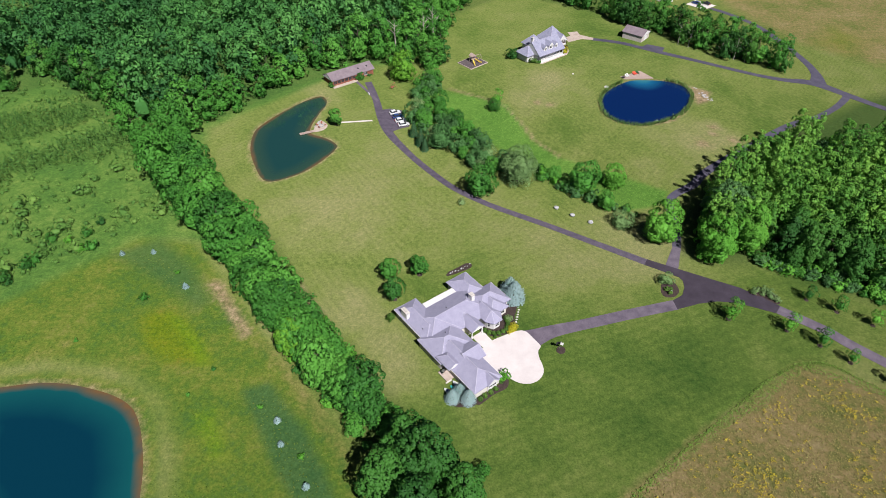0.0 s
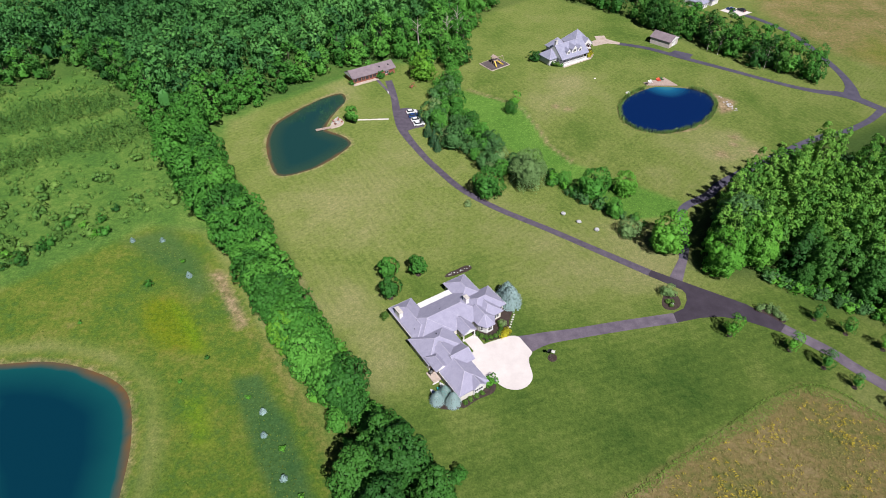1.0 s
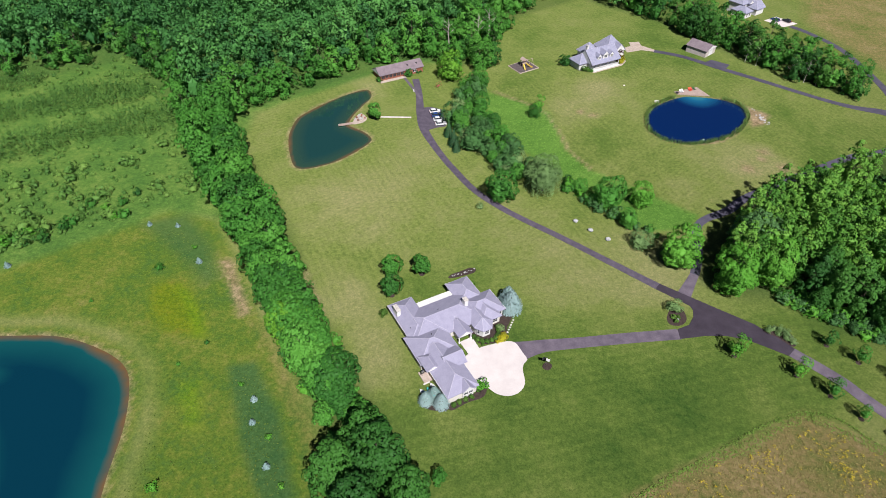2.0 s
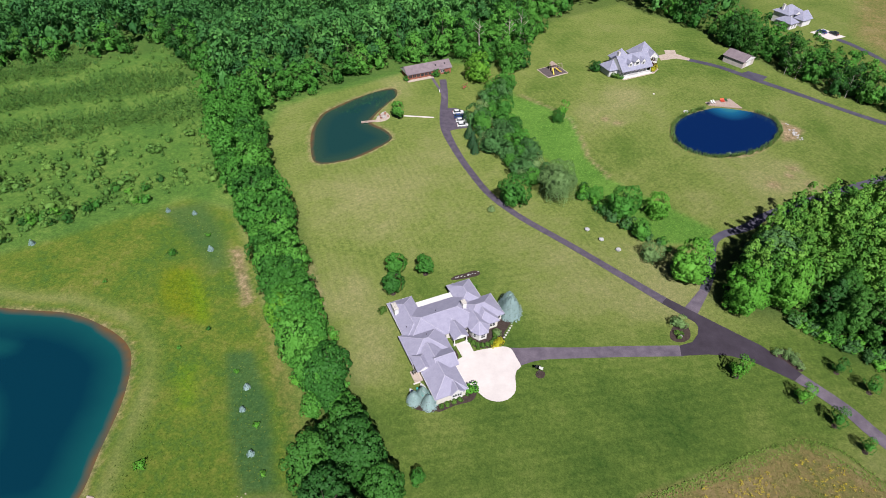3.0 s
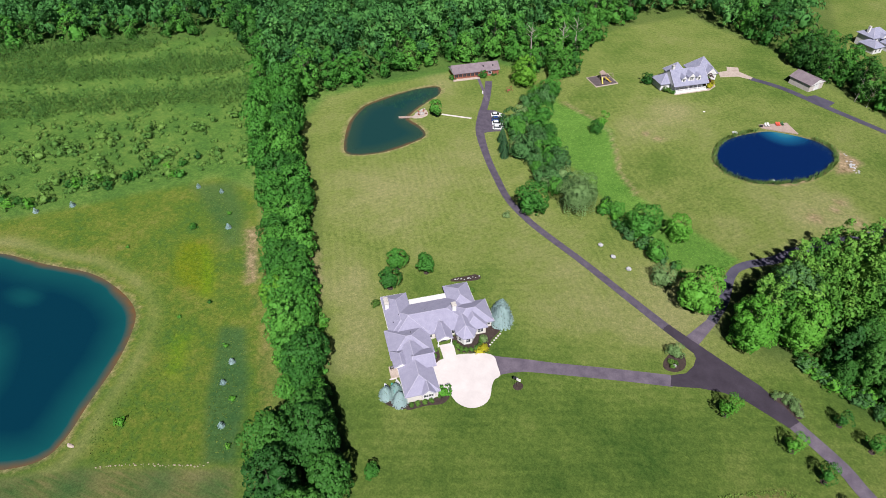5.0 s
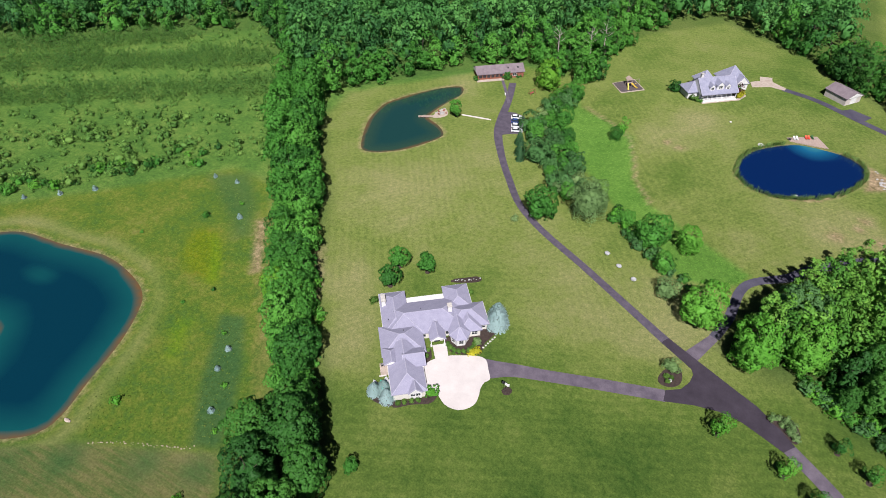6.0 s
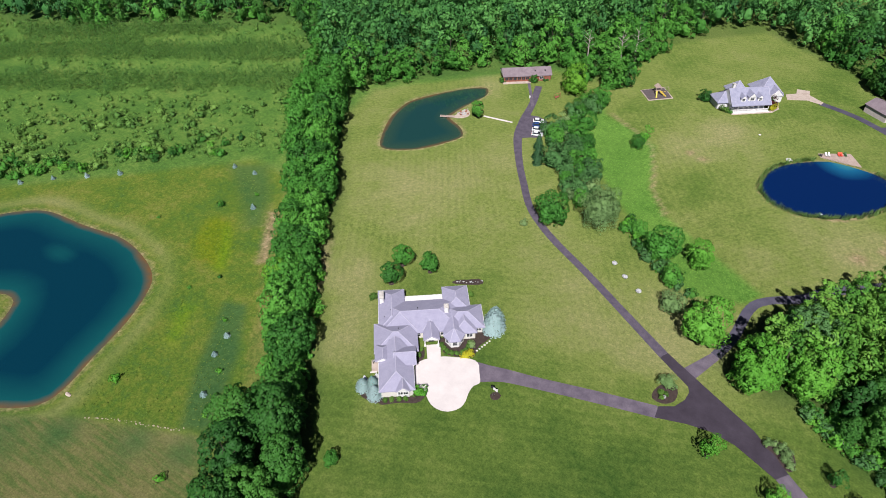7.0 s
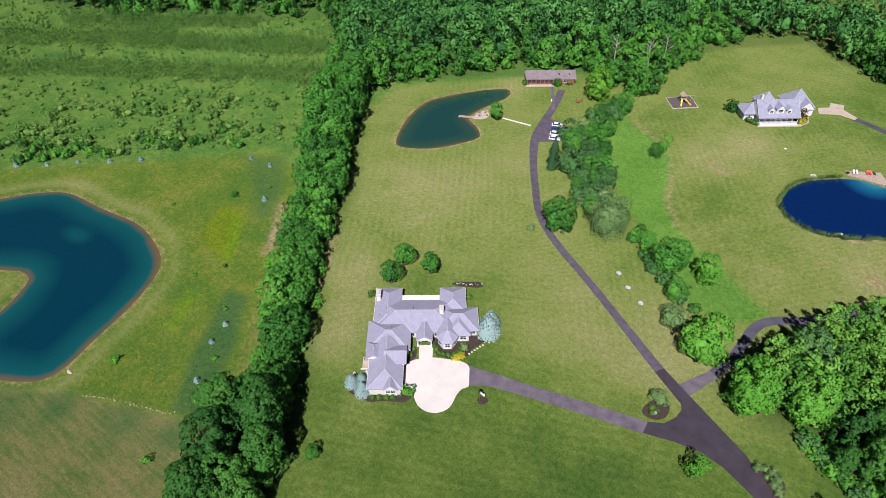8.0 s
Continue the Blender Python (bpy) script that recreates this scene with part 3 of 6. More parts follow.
slab("road_drive_north", ribbon(MAIN[8:], [2.7, 2.4, 2.3, 2.3, 2.3, 2.4, 2.6, 3.2, 3.2, 2.8, 3.0]), M_ASPHALT_MID, "worn grey asphalt drive curving to the log house")
slab("road_parking", prism([(-17.4, 204.8), (-12.6, 208.6), (-9.2, 210.2), (-12.6, 222.6), (-17.2, 224.0), (-22.0, 222.5), (-20.4, 212)], -0.15, 0.062), M_ASPHALT_MID, "worn asphalt parking bay", "parking bay")
slab("road_house_drive", ribbon([(23.6, 102.2), (26.5, 103.5), (30.5, 105.2), (38.2, 107.3), (51.2, 110.95), (64.25, 114.35)], [6.4, 5.0, 3.9, 3.4, 3.4, 3.4], z1=0.054), M_ASPHALT, "worn grey asphalt drive to the house")
slab("road_fork", prism([(64.0, 116.0), (64.2, 112.7), (70.8, 114.8), (75.9, 115.6), (81.0, 115.0), (85.2, 113.3), (89.9, 111.3), (91.8, 113.8), (86.2, 118.8), (83.8, 120.8), (77.4, 124.0), (66.8, 129.4), (61.2, 132.2), (60.2, 130.5), (65.9, 127.6), (67.8, 125.8), (68.9, 123.5), (68.6, 120.9), (67.1, 117.9)], -0.15, 0.066), M_ASPHALT_NEW, "freshly sealed dark asphalt where the drives meet")
SIDE = [(66.8, 127.6), (71.4, 137.6), (73.8, 146.6), (75.0, 158.0), (78.2, 163.4), (86.0, 168.8), (93.1, 176.4), (115, 193), (136, 208.6), (147, 213.6), (160.5, 223), (170.5, 233)]
slab("road_side_stub", ribbon(SIDE[:2], [3.8, 2.3], z1=0.060), M_ASPHALT, "cracked pale asphalt stub")
slab("road_side", ribbon(SIDE[1:], [2.6, 2.6, 2.6, 2.6, 3, 3, 3, 2.8, 2.6, 2.6, 3.0]), M_ASPHALT_BLUE, "dark asphalt drive under the trees")
slab("road_far", ribbon([(215, 190), (195, 209), (180.0, 222.3), (170.4, 233.6), (161.0, 244.0), (148.0, 247.6), (127.0, 257.2), (103.5, 271), (87.8, 281.3), (74.5, 286.0)], [3.4, 3.4, 3.4, 4.2, 5.0, 3.2, 3.0, 3, 3, 3], z1=0.062), M_ASPHALT_BLUE, "dark asphalt drive past the blue pond")
slab("road_far_branch", ribbon([(163, 243.5), (166.5, 254), (166.9, 270.6), (162.5, 303), (154, 320.5), (146.0, 330)], [7.0, 4.0, 3.2, 3.0, 3.0, 3.4], z1=0.058), M_ASPHALT_BLUE, "dark asphalt drive to the far white house")
slab("pavement_barn", prism([(95.2, 276.6), (104.0, 272.2), (106.6, 276.6), (99.4, 280.3)], -0.1, 0.075), M_ASPHALT_BLUE, "small asphalt apron by the barn", "pavement")
slab("pavement_log_house", ribbon([(-22.5, 230), (-27, 238), (-32.8, 247.6)], [1.4, 1.2, 1.2], z1=0.06), M_ASPHALT, "narrow asphalt path to the log house", "pavement")
slab("pavement_court", prism([tuple(p) for p in spline([(14.4, 91.6), (11.3, 95.4), (11.2, 98.3), (14.4, 101.8), (18.0, 103.8), (21.2, 105.2), (23.3, 105.0), (25.0, 102.6), (26.5, 100.2), (25.7, 98.8), (25.6, 96.8), (26.2, 94.0), (26.1, 92.0), (24.8, 90.0), (22.6, 88.9), (20.0, 89.1), (17.8, 90.5), (16.2, 91.4)], True, 0.8)][::-1], -0.15, 0.074), M_CONCRETE, "pale sunlit concrete forecourt", "pavement")
slab("pavement_walk", prism([(12.2, 99.6), (14.8, 101.6), (12.4, 105.2), (9.6, 103.1)], -0.15, 0.080), M_CONCRETE, "pale concrete walk to the front door", "pavement")
slab("pavement_far_court", prism([(61.7, 287.6), (63.0, 282.5), (69.7, 286.1), (75.0, 285.0), (75.6, 287.4), (70.0, 291.7), (69.5, 296.2), (64.8, 295.2), (65.2, 290.5)], -0.12, 0.07), M_PAVER, "pale concrete court beside the far house", "pavement")
slab("pavement_white_house", prism([(134.7, 335.7), (142.2, 328), (150.4, 334), (142, 341.8)], -0.12, 0.07), M_CONCRETE, "pale concrete court of the white house", "pavement")
slab("pavement_garden_path", ribbon([(-35.4, 213.0), (-29.5, 213.8), (-23.6, 214.6)], [0.9, 0.9, 0.9], z1=0.05), M_CONCRETE, "straight pale garden path", "pavement")


# ---- plants ----
def leaf_quads(rng, pos, nrm, size, shade=None):
    """Quads at pos that face nrm, turned at random; shade: the way that each is lit from."""
    n = len(pos)
    nrm = nrm / (np.linalg.norm(nrm, axis=1)[:, None] + 1e-9)
    a = np.cross(nrm, rng.normal(size=(n, 3)))
    a /= np.linalg.norm(a, axis=1)[:, None] + 1e-9
    b = np.cross(nrm, a)
    s = (size * rng.uniform(0.55, 1.35, n))[:, None] / 2
    a, b = a * s, b * s * rng.uniform(0.5, 0.9, n)[:, None]
    sag = nrm * s * 0.3
    shade = nrm if shade is None else shade / (np.linalg.norm(shade, axis=1)[:, None] + 1e-9)
    return np.stack([pos - a - sag, pos - b * 0.9, pos + a - sag, pos + b * 0.9], 1), shade


def both(p, q):
    return np.concatenate([p[0], q[0]]), np.concatenate([p[1], q[1]])


PROFILE = {
    "round": lambda t: np.sqrt(np.clip(1 - (2 * t - 0.85) ** 2 / 1.33, 0, 1)),
    "tall": lambda t: np.clip(1.25 * np.sqrt(np.clip(1 - t, 0, 1)) * np.clip(t * 5 + 0.45, 0, 1), 0, 1),
    "egg": lambda t: np.clip(1.12 * (1 - t ** 2.2) ** 0.7 * np.clip(t * 6 + 0.6, 0, 1), 0, 1),
}


def crown(seed, R, H, z0, n, leaf, shape="round", clumps=110, lump=0.23, ragged=0.22, body=0.66, bough=0.30):
    """Leaf quads of a crown: overlapping clumps on an uneven outline, with leaves on their open sides, round a dense body."""
    rng = np.random.default_rng(seed)
    boughs = max(9, clumps // 7)
    t = (np.arange(boughs) + rng.uniform(0, 1, boughs)) / boughs * 0.97
    rng.shuffle(t)
    prof = PROFILE[shape](t)
    ang = np.arange(boughs) * 2.39996 + rng.uniform(0, 0.8, boughs)
    two, three, five = rng.uniform(0, 6, 3)

    def outline(a, h):
        return 1 + 0.12 * np.sin(2 * a + two) + 0.10 * np.sin(3 * a + three + 2 * h) + 0.06 * np.sin(5 * a + five + 5 * h)
    # boughs on the outline, then bunches of leaves on the open side of each bough
    big = R * bough * rng.uniform(0.65, 1.25, boughs) * (0.6 + 0.4 * prof)
    rad = prof * R * (outline(ang, t) + rng.normal(0, 0.07, boughs)) * rng.uniform(0.70, 1.0, boughs) ** 0.5 - big * 0.75
    rad = np.maximum(rad, 0.04 * R)
    hub = np.stack([rad * np.cos(ang), rad * np.sin(ang), z0 + t * (H - z0)], 1)
    hub[:, 2] = np.minimum(hub[:, 2], H - big * 0.8)
    mid = np.array([0, 0, z0 + (H - z0) * 0.40])
    pick = rng.choice(boughs, 10 * clumps, p=big ** 2 / (big ** 2).sum())
    d = rng.normal(size=(10 * clumps, 3))
    d /= np.linalg.norm(d, axis=1)[:, None]
    c = hub[pick] + d * (big[pick] * rng.uniform(0.85, 1.08, 10 * clumps))[:, None]
    away = (hub[pick] - mid) / np.array([R, R, (H - z0) * 0.6])
    away /= np.linalg.norm(away, axis=1)[:, None] + 1e-6
    clear = np.full(len(c), 9.0)
    for k in range(boughs):
        clear = np.minimum(clear, np.where(pick == k, 9.0, np.linalg.norm(c - hub[k], axis=1) / big[k]))
    ok = np.flatnonzero((clear > 0.92) & ((d * away).sum(1) > -0.15) & (d[:, 2] > -0.45) & (c[:, 2] > z0 * 0.7))[:clumps]
    c = c[ok]
    clumps = len(c)
    rc = R * lump * rng.uniform(0.6, 1.3, clumps)
    m = 4 * n
    pick = rng.choice(clumps, m, p=rc ** 2 / (rc ** 2).sum())
    d = rng.normal(size=(m, 3))
    d /= np.linalg.norm(d, axis=1)[:, None]
    pos = c[pick] + d * (rc[pick] * rng.uniform(0.87, 1.05, m))[:, None]
    near = np.full(m, 9.0)
    for k in range(clumps):
        q = np.linalg.norm(pos - c[k], axis=1) / rc[k]
        near = np.minimum(near, np.where(pick == k, 9.0, q))
    out = (pos - mid) / np.array([R, R, (H - z0) * 0.6])
    reach = np.linalg.norm(out, axis=1)
    out /= reach[:, None] + 1e-6
    facing = (d * out).sum(1)
    ok = np.flatnonzero((near > 0.84) & (d[:, 2] > -0.6) & (facing > -0.25))[:n]
    pos, d, out = pos[ok], d[ok], out[ok]
    k = len(pos)
    nrm = d * 0.8 + out * 0.4 + np.array([0, 0, 0.30]) + rng.normal(0, 0.34, (k, 3))
    shade = d * 0.85 + out * 0.45 + np.array([0, 0, 0.15]) + rng.normal(0, ragged, (k, 3))
    leaves = leaf_quads(rng, pos, nrm, np.full(k, leaf), shade)
    return both(leaves, core(seed, R * body, H - (1 - body) * (H - z0), z0, shape, outline, 20 if n > 2000 else 14 if n > 700 else 9 if n > 405 else 6)) if n > 60 else leaves


def core(seed, R, H, z0, shape, outline, n):
    """The dense inner foliage of a crown: a closed, knobbly body that the outer leaves cover."""
    rng = np.random.default_rng(seed + 1000)
    t = np.linspace(0.0, 0.985, n)
    a = np.linspace(0, 2 * np.pi, n + n // 2 + 1)
    T, A = np.meshgrid(t, a, indexing="ij")
    knob = rng.uniform(0.86, 1.10, T.shape)
    knob[:, -1] = knob[:, 0]
    r = PROFILE[shape](T) * R * outline(A, T) * knob
    r[0] *= 0.5
    r[-1] = 0.05
    lift = rng.uniform(-0.35, 0.35, T.shape) * (H - z0) / n
    lift[:, -1] = lift[:, 0]
    ring = np.stack([r * np.cos(A), r * np.sin(A), z0 + T * (H - z0) + lift], -1)
    q = np.stack([ring[:-1, :-1], ring[:-1, 1:], ring[1:, 1:], ring[1:, :-1]], 2).reshape(-1, 4, 3)
    nrm = np.cross(q[:, 2] - q[:, 0], q[:, 3] - q[:, 1])
    return q, nrm / (np.linalg.norm(nrm, axis=1)[:, None] + 1e-9)


def conifer(seed, R, H, n, leaf, point=0.9):
    """Needle sprays in tiers round a stem; point: how sharply it narrows upwards."""
    rng = np.random.default_rng(seed)
    t = 1 - np.sqrt(rng.uniform(0.0, 1, n))
    tier = np.floor(t * 12) / 12 + 0.03
    ang = rng.uniform(0, 2 * np.pi, n)
    arms = 0.85 + 0.15 * np.cos(ang * 8 + tier * 40)
    out = rng.uniform(0.6, 1.0, n) * arms
    r = R * np.clip(1 - tier ** (1 / point), 0.03, 1) * out
    z = H * (tier + 0.06) - r * 0.18 + rng.normal(0, 0.02, n) * H
    pos = np.stack([r * np.cos(ang), r * np.sin(ang), np.clip(z, 0.05, H)], 1)
    shade = np.stack([np.cos(ang) * 0.8, np.sin(ang) * 0.8, 0.55 + 0.6 * tier], 1) + rng.normal(0, 0.22, (n, 3))
    nrm = shade + rng.normal(0, 0.25, (n, 3))
    return leaf_quads(rng, pos, nrm, np.full(n, leaf), shade)


def weeping(seed, R, H, n, leaf):
    """A willow's crown: a dome with hanging strands."""
    rng = np.random.default_rng(seed)
    base = crown(seed, R, H, H * 0.30, n // 2, leaf, "round")
    m = n // 2
    ang, q = rng.uniform(0, 2 * np.pi, m), np.sqrt(rng.uniform(0.15, 1, m))
    strand = np.round(ang * 14) / 14
    r = R * q * (0.92 + 0.1 * np.sin(strand * 7))
    top = H * np.sqrt(np.clip(1 - 0.65 * q ** 2, 0, 1))
    z = top - rng.uniform(0, 0.55, m) * H
    pos = np.stack([r * np.cos(strand), r * np.sin(strand), np.clip(z, 0.4, H)], 1)
    shade = np.stack([np.cos(ang), np.sin(ang), np.full(m, 0.5)], 1) + rng.normal(0, 0.2, (m, 3))
    return both(base, leaf_quads(rng, pos, shade + rng.normal(0, 0.2, (m, 3)), np.full(m, leaf), shade))


def trunk_shape(seed, H, r, limbs=6, spread=2.5, bare=0.3):
    """A tapered, slightly bent trunk with rising limbs."""
    rng = random.Random(seed)
    pts, x, y = [], 0.0, 0.0
    for i in range(5):
        pts.append((x, y, H * i / 4.0 * 0.86))
        x, y = x + rng.uniform(-0.03, 0.03) * H * 0.5, y + rng.uniform(-0.03, 0.03) * H * 0.5
    shapes = [tube(pts[0], (0, 0, 0.25 * r * 4), r * 1.5, r, 8)]
    for i in range(4):
        shapes.append(tube(pts[i], pts[i + 1], r * (1 - i * 0.23), r * (1 - (i + 1) * 0.23), 8))
    for k in range(limbs):
        h = bare + (0.8 - bare) * k / max(1, limbs - 1)
        i = min(3, int(h * 4))
        f = h * 4 - i
        p = Vector(pts[i]).lerp(Vector(pts[i + 1]), f)
        a = k * 2.4 + rng.uniform(-0.4, 0.4)
        ln = spread * (1 - 0.5 * h) * rng.uniform(0.7, 1.1)
        q = p + Vector((math.cos(a) * ln, math.sin(a) * ln, ln * rng.uniform(0.5, 0.9)))
        shapes.append(tube(p, q, r * 0.4 * (1 - h * 0.5), r * 0.12, 5))
        s = q + Vector((math.cos(a + 0.7), math.sin(a + 0.7), 0.8)) * ln * 0.45
        shapes.append(tube(p.lerp(q, 0.6), s, r * 0.2, r * 0.06, 4))
    return join(*shapes)


FAR_AWAY = pose(0, 0, 0)
MAKERS = {}


def tree_kind(key, name, label, category, leaves, material, H, r, limbs=6, spread=2.5, bare=0.3, bark=None):
    """Register a kind of tree: the first one placed is built, the rest are copies that share its meshes."""
    crown_mesh = quads(name + "_crown", leaves, material)
    trunk_mesh = raw(name + "_trunk", *trunk_shape(hash_of(key), H, r, limbs, spread, bare), bark or M_BARK)
    MAKERS[key] = (name, label, category, crown_mesh, trunk_mesh)


def hash_of(text):
    return sum((i + 1) * ord(c) for i, c in enumerate(text)) % 9973


def plant(key, x, y, scale=1.0, turn=0.0, z=0.0, group="", label="", tall=1.0):
    name, lab, category, crown_mesh, trunk_mesh = MAKERS[key]
    ob = thing(name, Matrix.LocRotScale((x, y, z - 0.05), Euler((0, 0, turn)), (scale, scale, scale * tall)), label or lab, category, group)
    part("trunk", trunk_mesh, None, ob)
    part("crown", crown_mesh, None, ob)
    return ob


BROAD = "green broad-leaved tree in full summer leaf"
for k in range(3):
    tree_kind(f"giant{k}", "deciduous_tree", "very tall dark green tree at the end of the hedgerow", "tree", crown(11 + k, 5.6, 19, 2.0, 6800, 0.55, "round", 420, 0.115, 0.22, 0.66, 0.26), M_LEAF_DARK, 19, 0.34, 8, 4.0)
for k in range(5):
    tree_kind(f"row{k}", "hedgerow_tree", BROAD + " growing in a hedgerow", "tree", crown(21 + k, 4.4, 10.5, 0.5, 2900, 0.52, "round", 300, 0.115, 0.20), M_LEAF, 10.5, 0.2, 6, 2.6, 0.15)
for k in range(2):
    tree_kind(f"pine{k}", "forest_tree", "tall dark green tree at the forest edge", "tree", crown(37 + k, 4.8, 18.5, 1.0, 1250, 0.86, "egg", 170, 0.16, 0.18, 0.46), M_LEAF_DARK, 18, 0.28, 6, 3.5)
tree_kind("rowlight", "hedgerow_tree", "light green young tree standing in a hedgerow", "tree", crown(31, 4.2, 10, 0.4, 3300, 0.50, "round", 280, 0.13), M_LEAF_LIME, 10, 0.2, 6, 2.4, 0.15)
for k in range(5):
    tree_kind(f"wood{k}", "forest_tree", "tall " + BROAD + " at the forest edge", "tree", crown(41 + k, 5.0, 17.0, 1.0, 1250, 0.86, "round" if k % 3 else "egg", 170, 0.16, 0.18, 0.46), M_LEAF, 17, 0.28, 6, 3.5)
for k in range(4):
    tree_kind(f"spire{k}", "plantation_tree", "upright pointed green tree in a dense plantation", "tree", crown(51 + k, 2.9, 15.5, 1.0, 1100, 0.54, "tall", 170, 0.14, 0.25, 0.46, 0.32), M_LEAF_PLANT, 15.5, 0.2, 5, 2.0)
for k in range(3):
    tree_kind(f"lawn{k}", "lawn_tree", BROAD + " standing alone on the lawn", "tree", crown(61 + k, 4.6, 10.5, 1.0, 4200, 0.46, "round", 300, 0.125), M_LEAF, 10.5, 0.24, 7, 2.6, 0.2)
tree_kind("bright", "lawn_tree", "large bright green round-crowned tree", "tree", crown(66, 5.6, 13.5, 0.8, 6000, 0.50, "round", 320, 0.13), M_LEAF_BRIGHT, 13.5, 0.28, 7, 3.2, 0.2)
tree_kind("ash", "lawn_tree", "broad grey-green ash tree", "tree", crown(65, 5.8, 14.0, 0.8, 6000, 0.50, "round", 320, 0.12), M_LEAF_ASH, 13.5, 0.3, 7, 3.4, 0.2)
tree_kind("lime", "lawn_tree", "round bright yellow-green tree near the log house", "tree", crown(68, 5.4, 12.0, 0.8, 3600, 0.56, "round", 260, 0.14), M_LEAF_LIME, 12, 0.28, 7, 3.2, 0.2)
tree_kind("willow", "willow_tree", "pale grey-green weeping willow", "tree", weeping(67, 6.0, 11.5, 8000, 0.42), M_LEAF_WILLOW, 10, 0.35, 6, 3.0, 0.25)
for k in range(2):
    tree_kind(f"garden{k}", "garden_tree", "small round-headed green tree in a mulch ring", "tree", crown(71 + k, 2.7, 6.6, 1.9, 2400, 0.36, "round", 150, 0.15), M_LEAF, 6.6, 0.14, 6, 1.6, 0.3)
for k in range(3):
    tree_kind(f"sapling{k}", "young_tree", "young thin-crowned tree beside the drive", "tree", crown(76 + k, 1.8, 5.6, 1.5, 800, 0.30, "round", 90, 0.20, 0.25, 0.5, 0.40), M_LEAF_BRIGHT if k != 1 else M_LEAF, 5.6, 0.08, 6, 1.2, 0.3)
for k in range(4):
    tree_kind(f"shrub{k}", "shrub", "green leafy shrub in rough grass", "shrub", crown(81 + k, 1.7, 2.6, 0.1, 220, 0.46, "round", 34, 0.24), (M_LEAF, M_LEAF_BRIGHT, M_LEAF_ASH, M_LEAF_DARK)[k], 2.0, 0.07, 1, 0.9, 0.1)
tree_kind("bramble", "bramble_shrub", "bramble shrub sprinkled with white blossom", "shrub", crown(87, 1.6, 2.2, 0.1, 260, 0.26, "round", 40, 0.28), M_BLOSSOM, 1.6, 0.06, 1, 0.8, 0.1)
tree_kind("hazel", "shrub", "broad soft green shrub", "shrub", crown(88, 3.2, 5.0, 0.2, 1700, 0.36, "round", 130, 0.15), M_LEAF_ASH, 4.5, 0.1, 6, 1.6, 0.1)
tree_kind("olive", "shrub", "rounded grey-green olive shrub", "shrub", crown(86, 3.2, 5.0, 0.2, 1700, 0.36, "round"), M_LEAF_WILLOW, 4.5, 0.1, 6, 1.6, 0.1)
tree_kind("bluespruce", "blue_spruce", "dense blue spruce beside the house", "conifer", conifer(91, 3.2, 6.2, 3000, 0.42, 0.45), M_SPRUCE, 6.2, 0.14, 0, 1.0)
tree_kind("spruceling", "young_spruce", "small silvery blue spruce in the meadow", "conifer", conifer(92, 1.0, 1.7, 420, 0.26, 0.55), M_SPRUCE, 1.6, 0.05, 0, 0.4)
tree_kind("fir", "fir_tree", "dark green fir beside the parking bay", "conifer", conifer(93, 2.9, 7.2, 2200, 0.40), M_FIR, 7.2, 0.13, 0, 1.0)
tree_kind("box", "clipped_shrub", "clipped round green shrub", "shrub", crown(94, 0.55, 0.95, 0.05, 420, 0.16, "round"), M_BOX, 0.7, 0.04, 3, 0.2, 0.1)
tree_kind("gold", "golden_shrub", "bright golden yellow rounded shrub", "shrub", crown(95, 1.0, 1.2, 0.05, 900, 0.15, "round"), M_GOLD, 0.9, 0.05, 3, 0.3, 0.1)
tree_kind("plum", "purple_shrub", "dark purple-leaved shrub at the house corner", "shrub", crown(96, 1.6, 3.0, 0.1, 700, 0.28, "round"), M_PURPLE, 2.4, 0.07, 4, 0.8, 0.1)

rng = np.random.default_rng(5)
RND = random.Random(7)


def turn():
    return RND.uniform(0, 6.28)


# hedgerow: tall trees at its near end, then smaller ones in two loose ranks
for x, y, s, k in ((4.5, 49, 0.84, 0), (-3.5, 53, 0.95, 1), (5.5, 58, 0.80, 2), (-1.5, 63.5, 1.0, 0), (-5.5, 69, 0.82, 1), (2.5, 44, 0.9, 2), (9, 50, 0.6, 0), (-9.5, 60.5, 0.86, 2)):
    plant(f"giant{k}", x, y, s, turn(), group="hedgerow trees")
line = spline(HEDGEROW[3:], step=4.6)
for i, (x, y) in enumerate(line[:-1]):
    d = line[i + 1] - line[i]
    d = d / np.linalg.norm(d)
    far = i / len(line)
    for side in (-1, 1):
        off = side * (1.9 + 2.6 * far + RND.uniform(-0.7, 0.7))
        px, py = x - d[1] * off + RND.uniform(-1, 1), y + d[0] * off + RND.uniform(-1, 1)
        s = RND.uniform(0.75, 1.25) * (0.95 + 0.30 * max(0, far - 0.2) / 0.8)
        plant(f"row{RND.randrange(5)}", px, py, s, turn(), group="hedgerow trees", tall=1.0 + 0.35 * max(0, far - 0.35))
plant("rowlight", -33.8, 98.2, 1.0, turn(), group="hedgerow trees")
plant("rowlight", -30.2, 101.4, 0.8, turn(), group="hedgerow trees")
for x, y, s in ((-13, 79, 0.8), (-9, 76, 0.75), (-20, 85, 0.85), (-17, 76, 0.55), (-24, 95, 0.8), (10, 66, 0.35)):
    plant(f"row{RND.randrange(5)}", x, y, s, turn(), group="hedgerow trees")
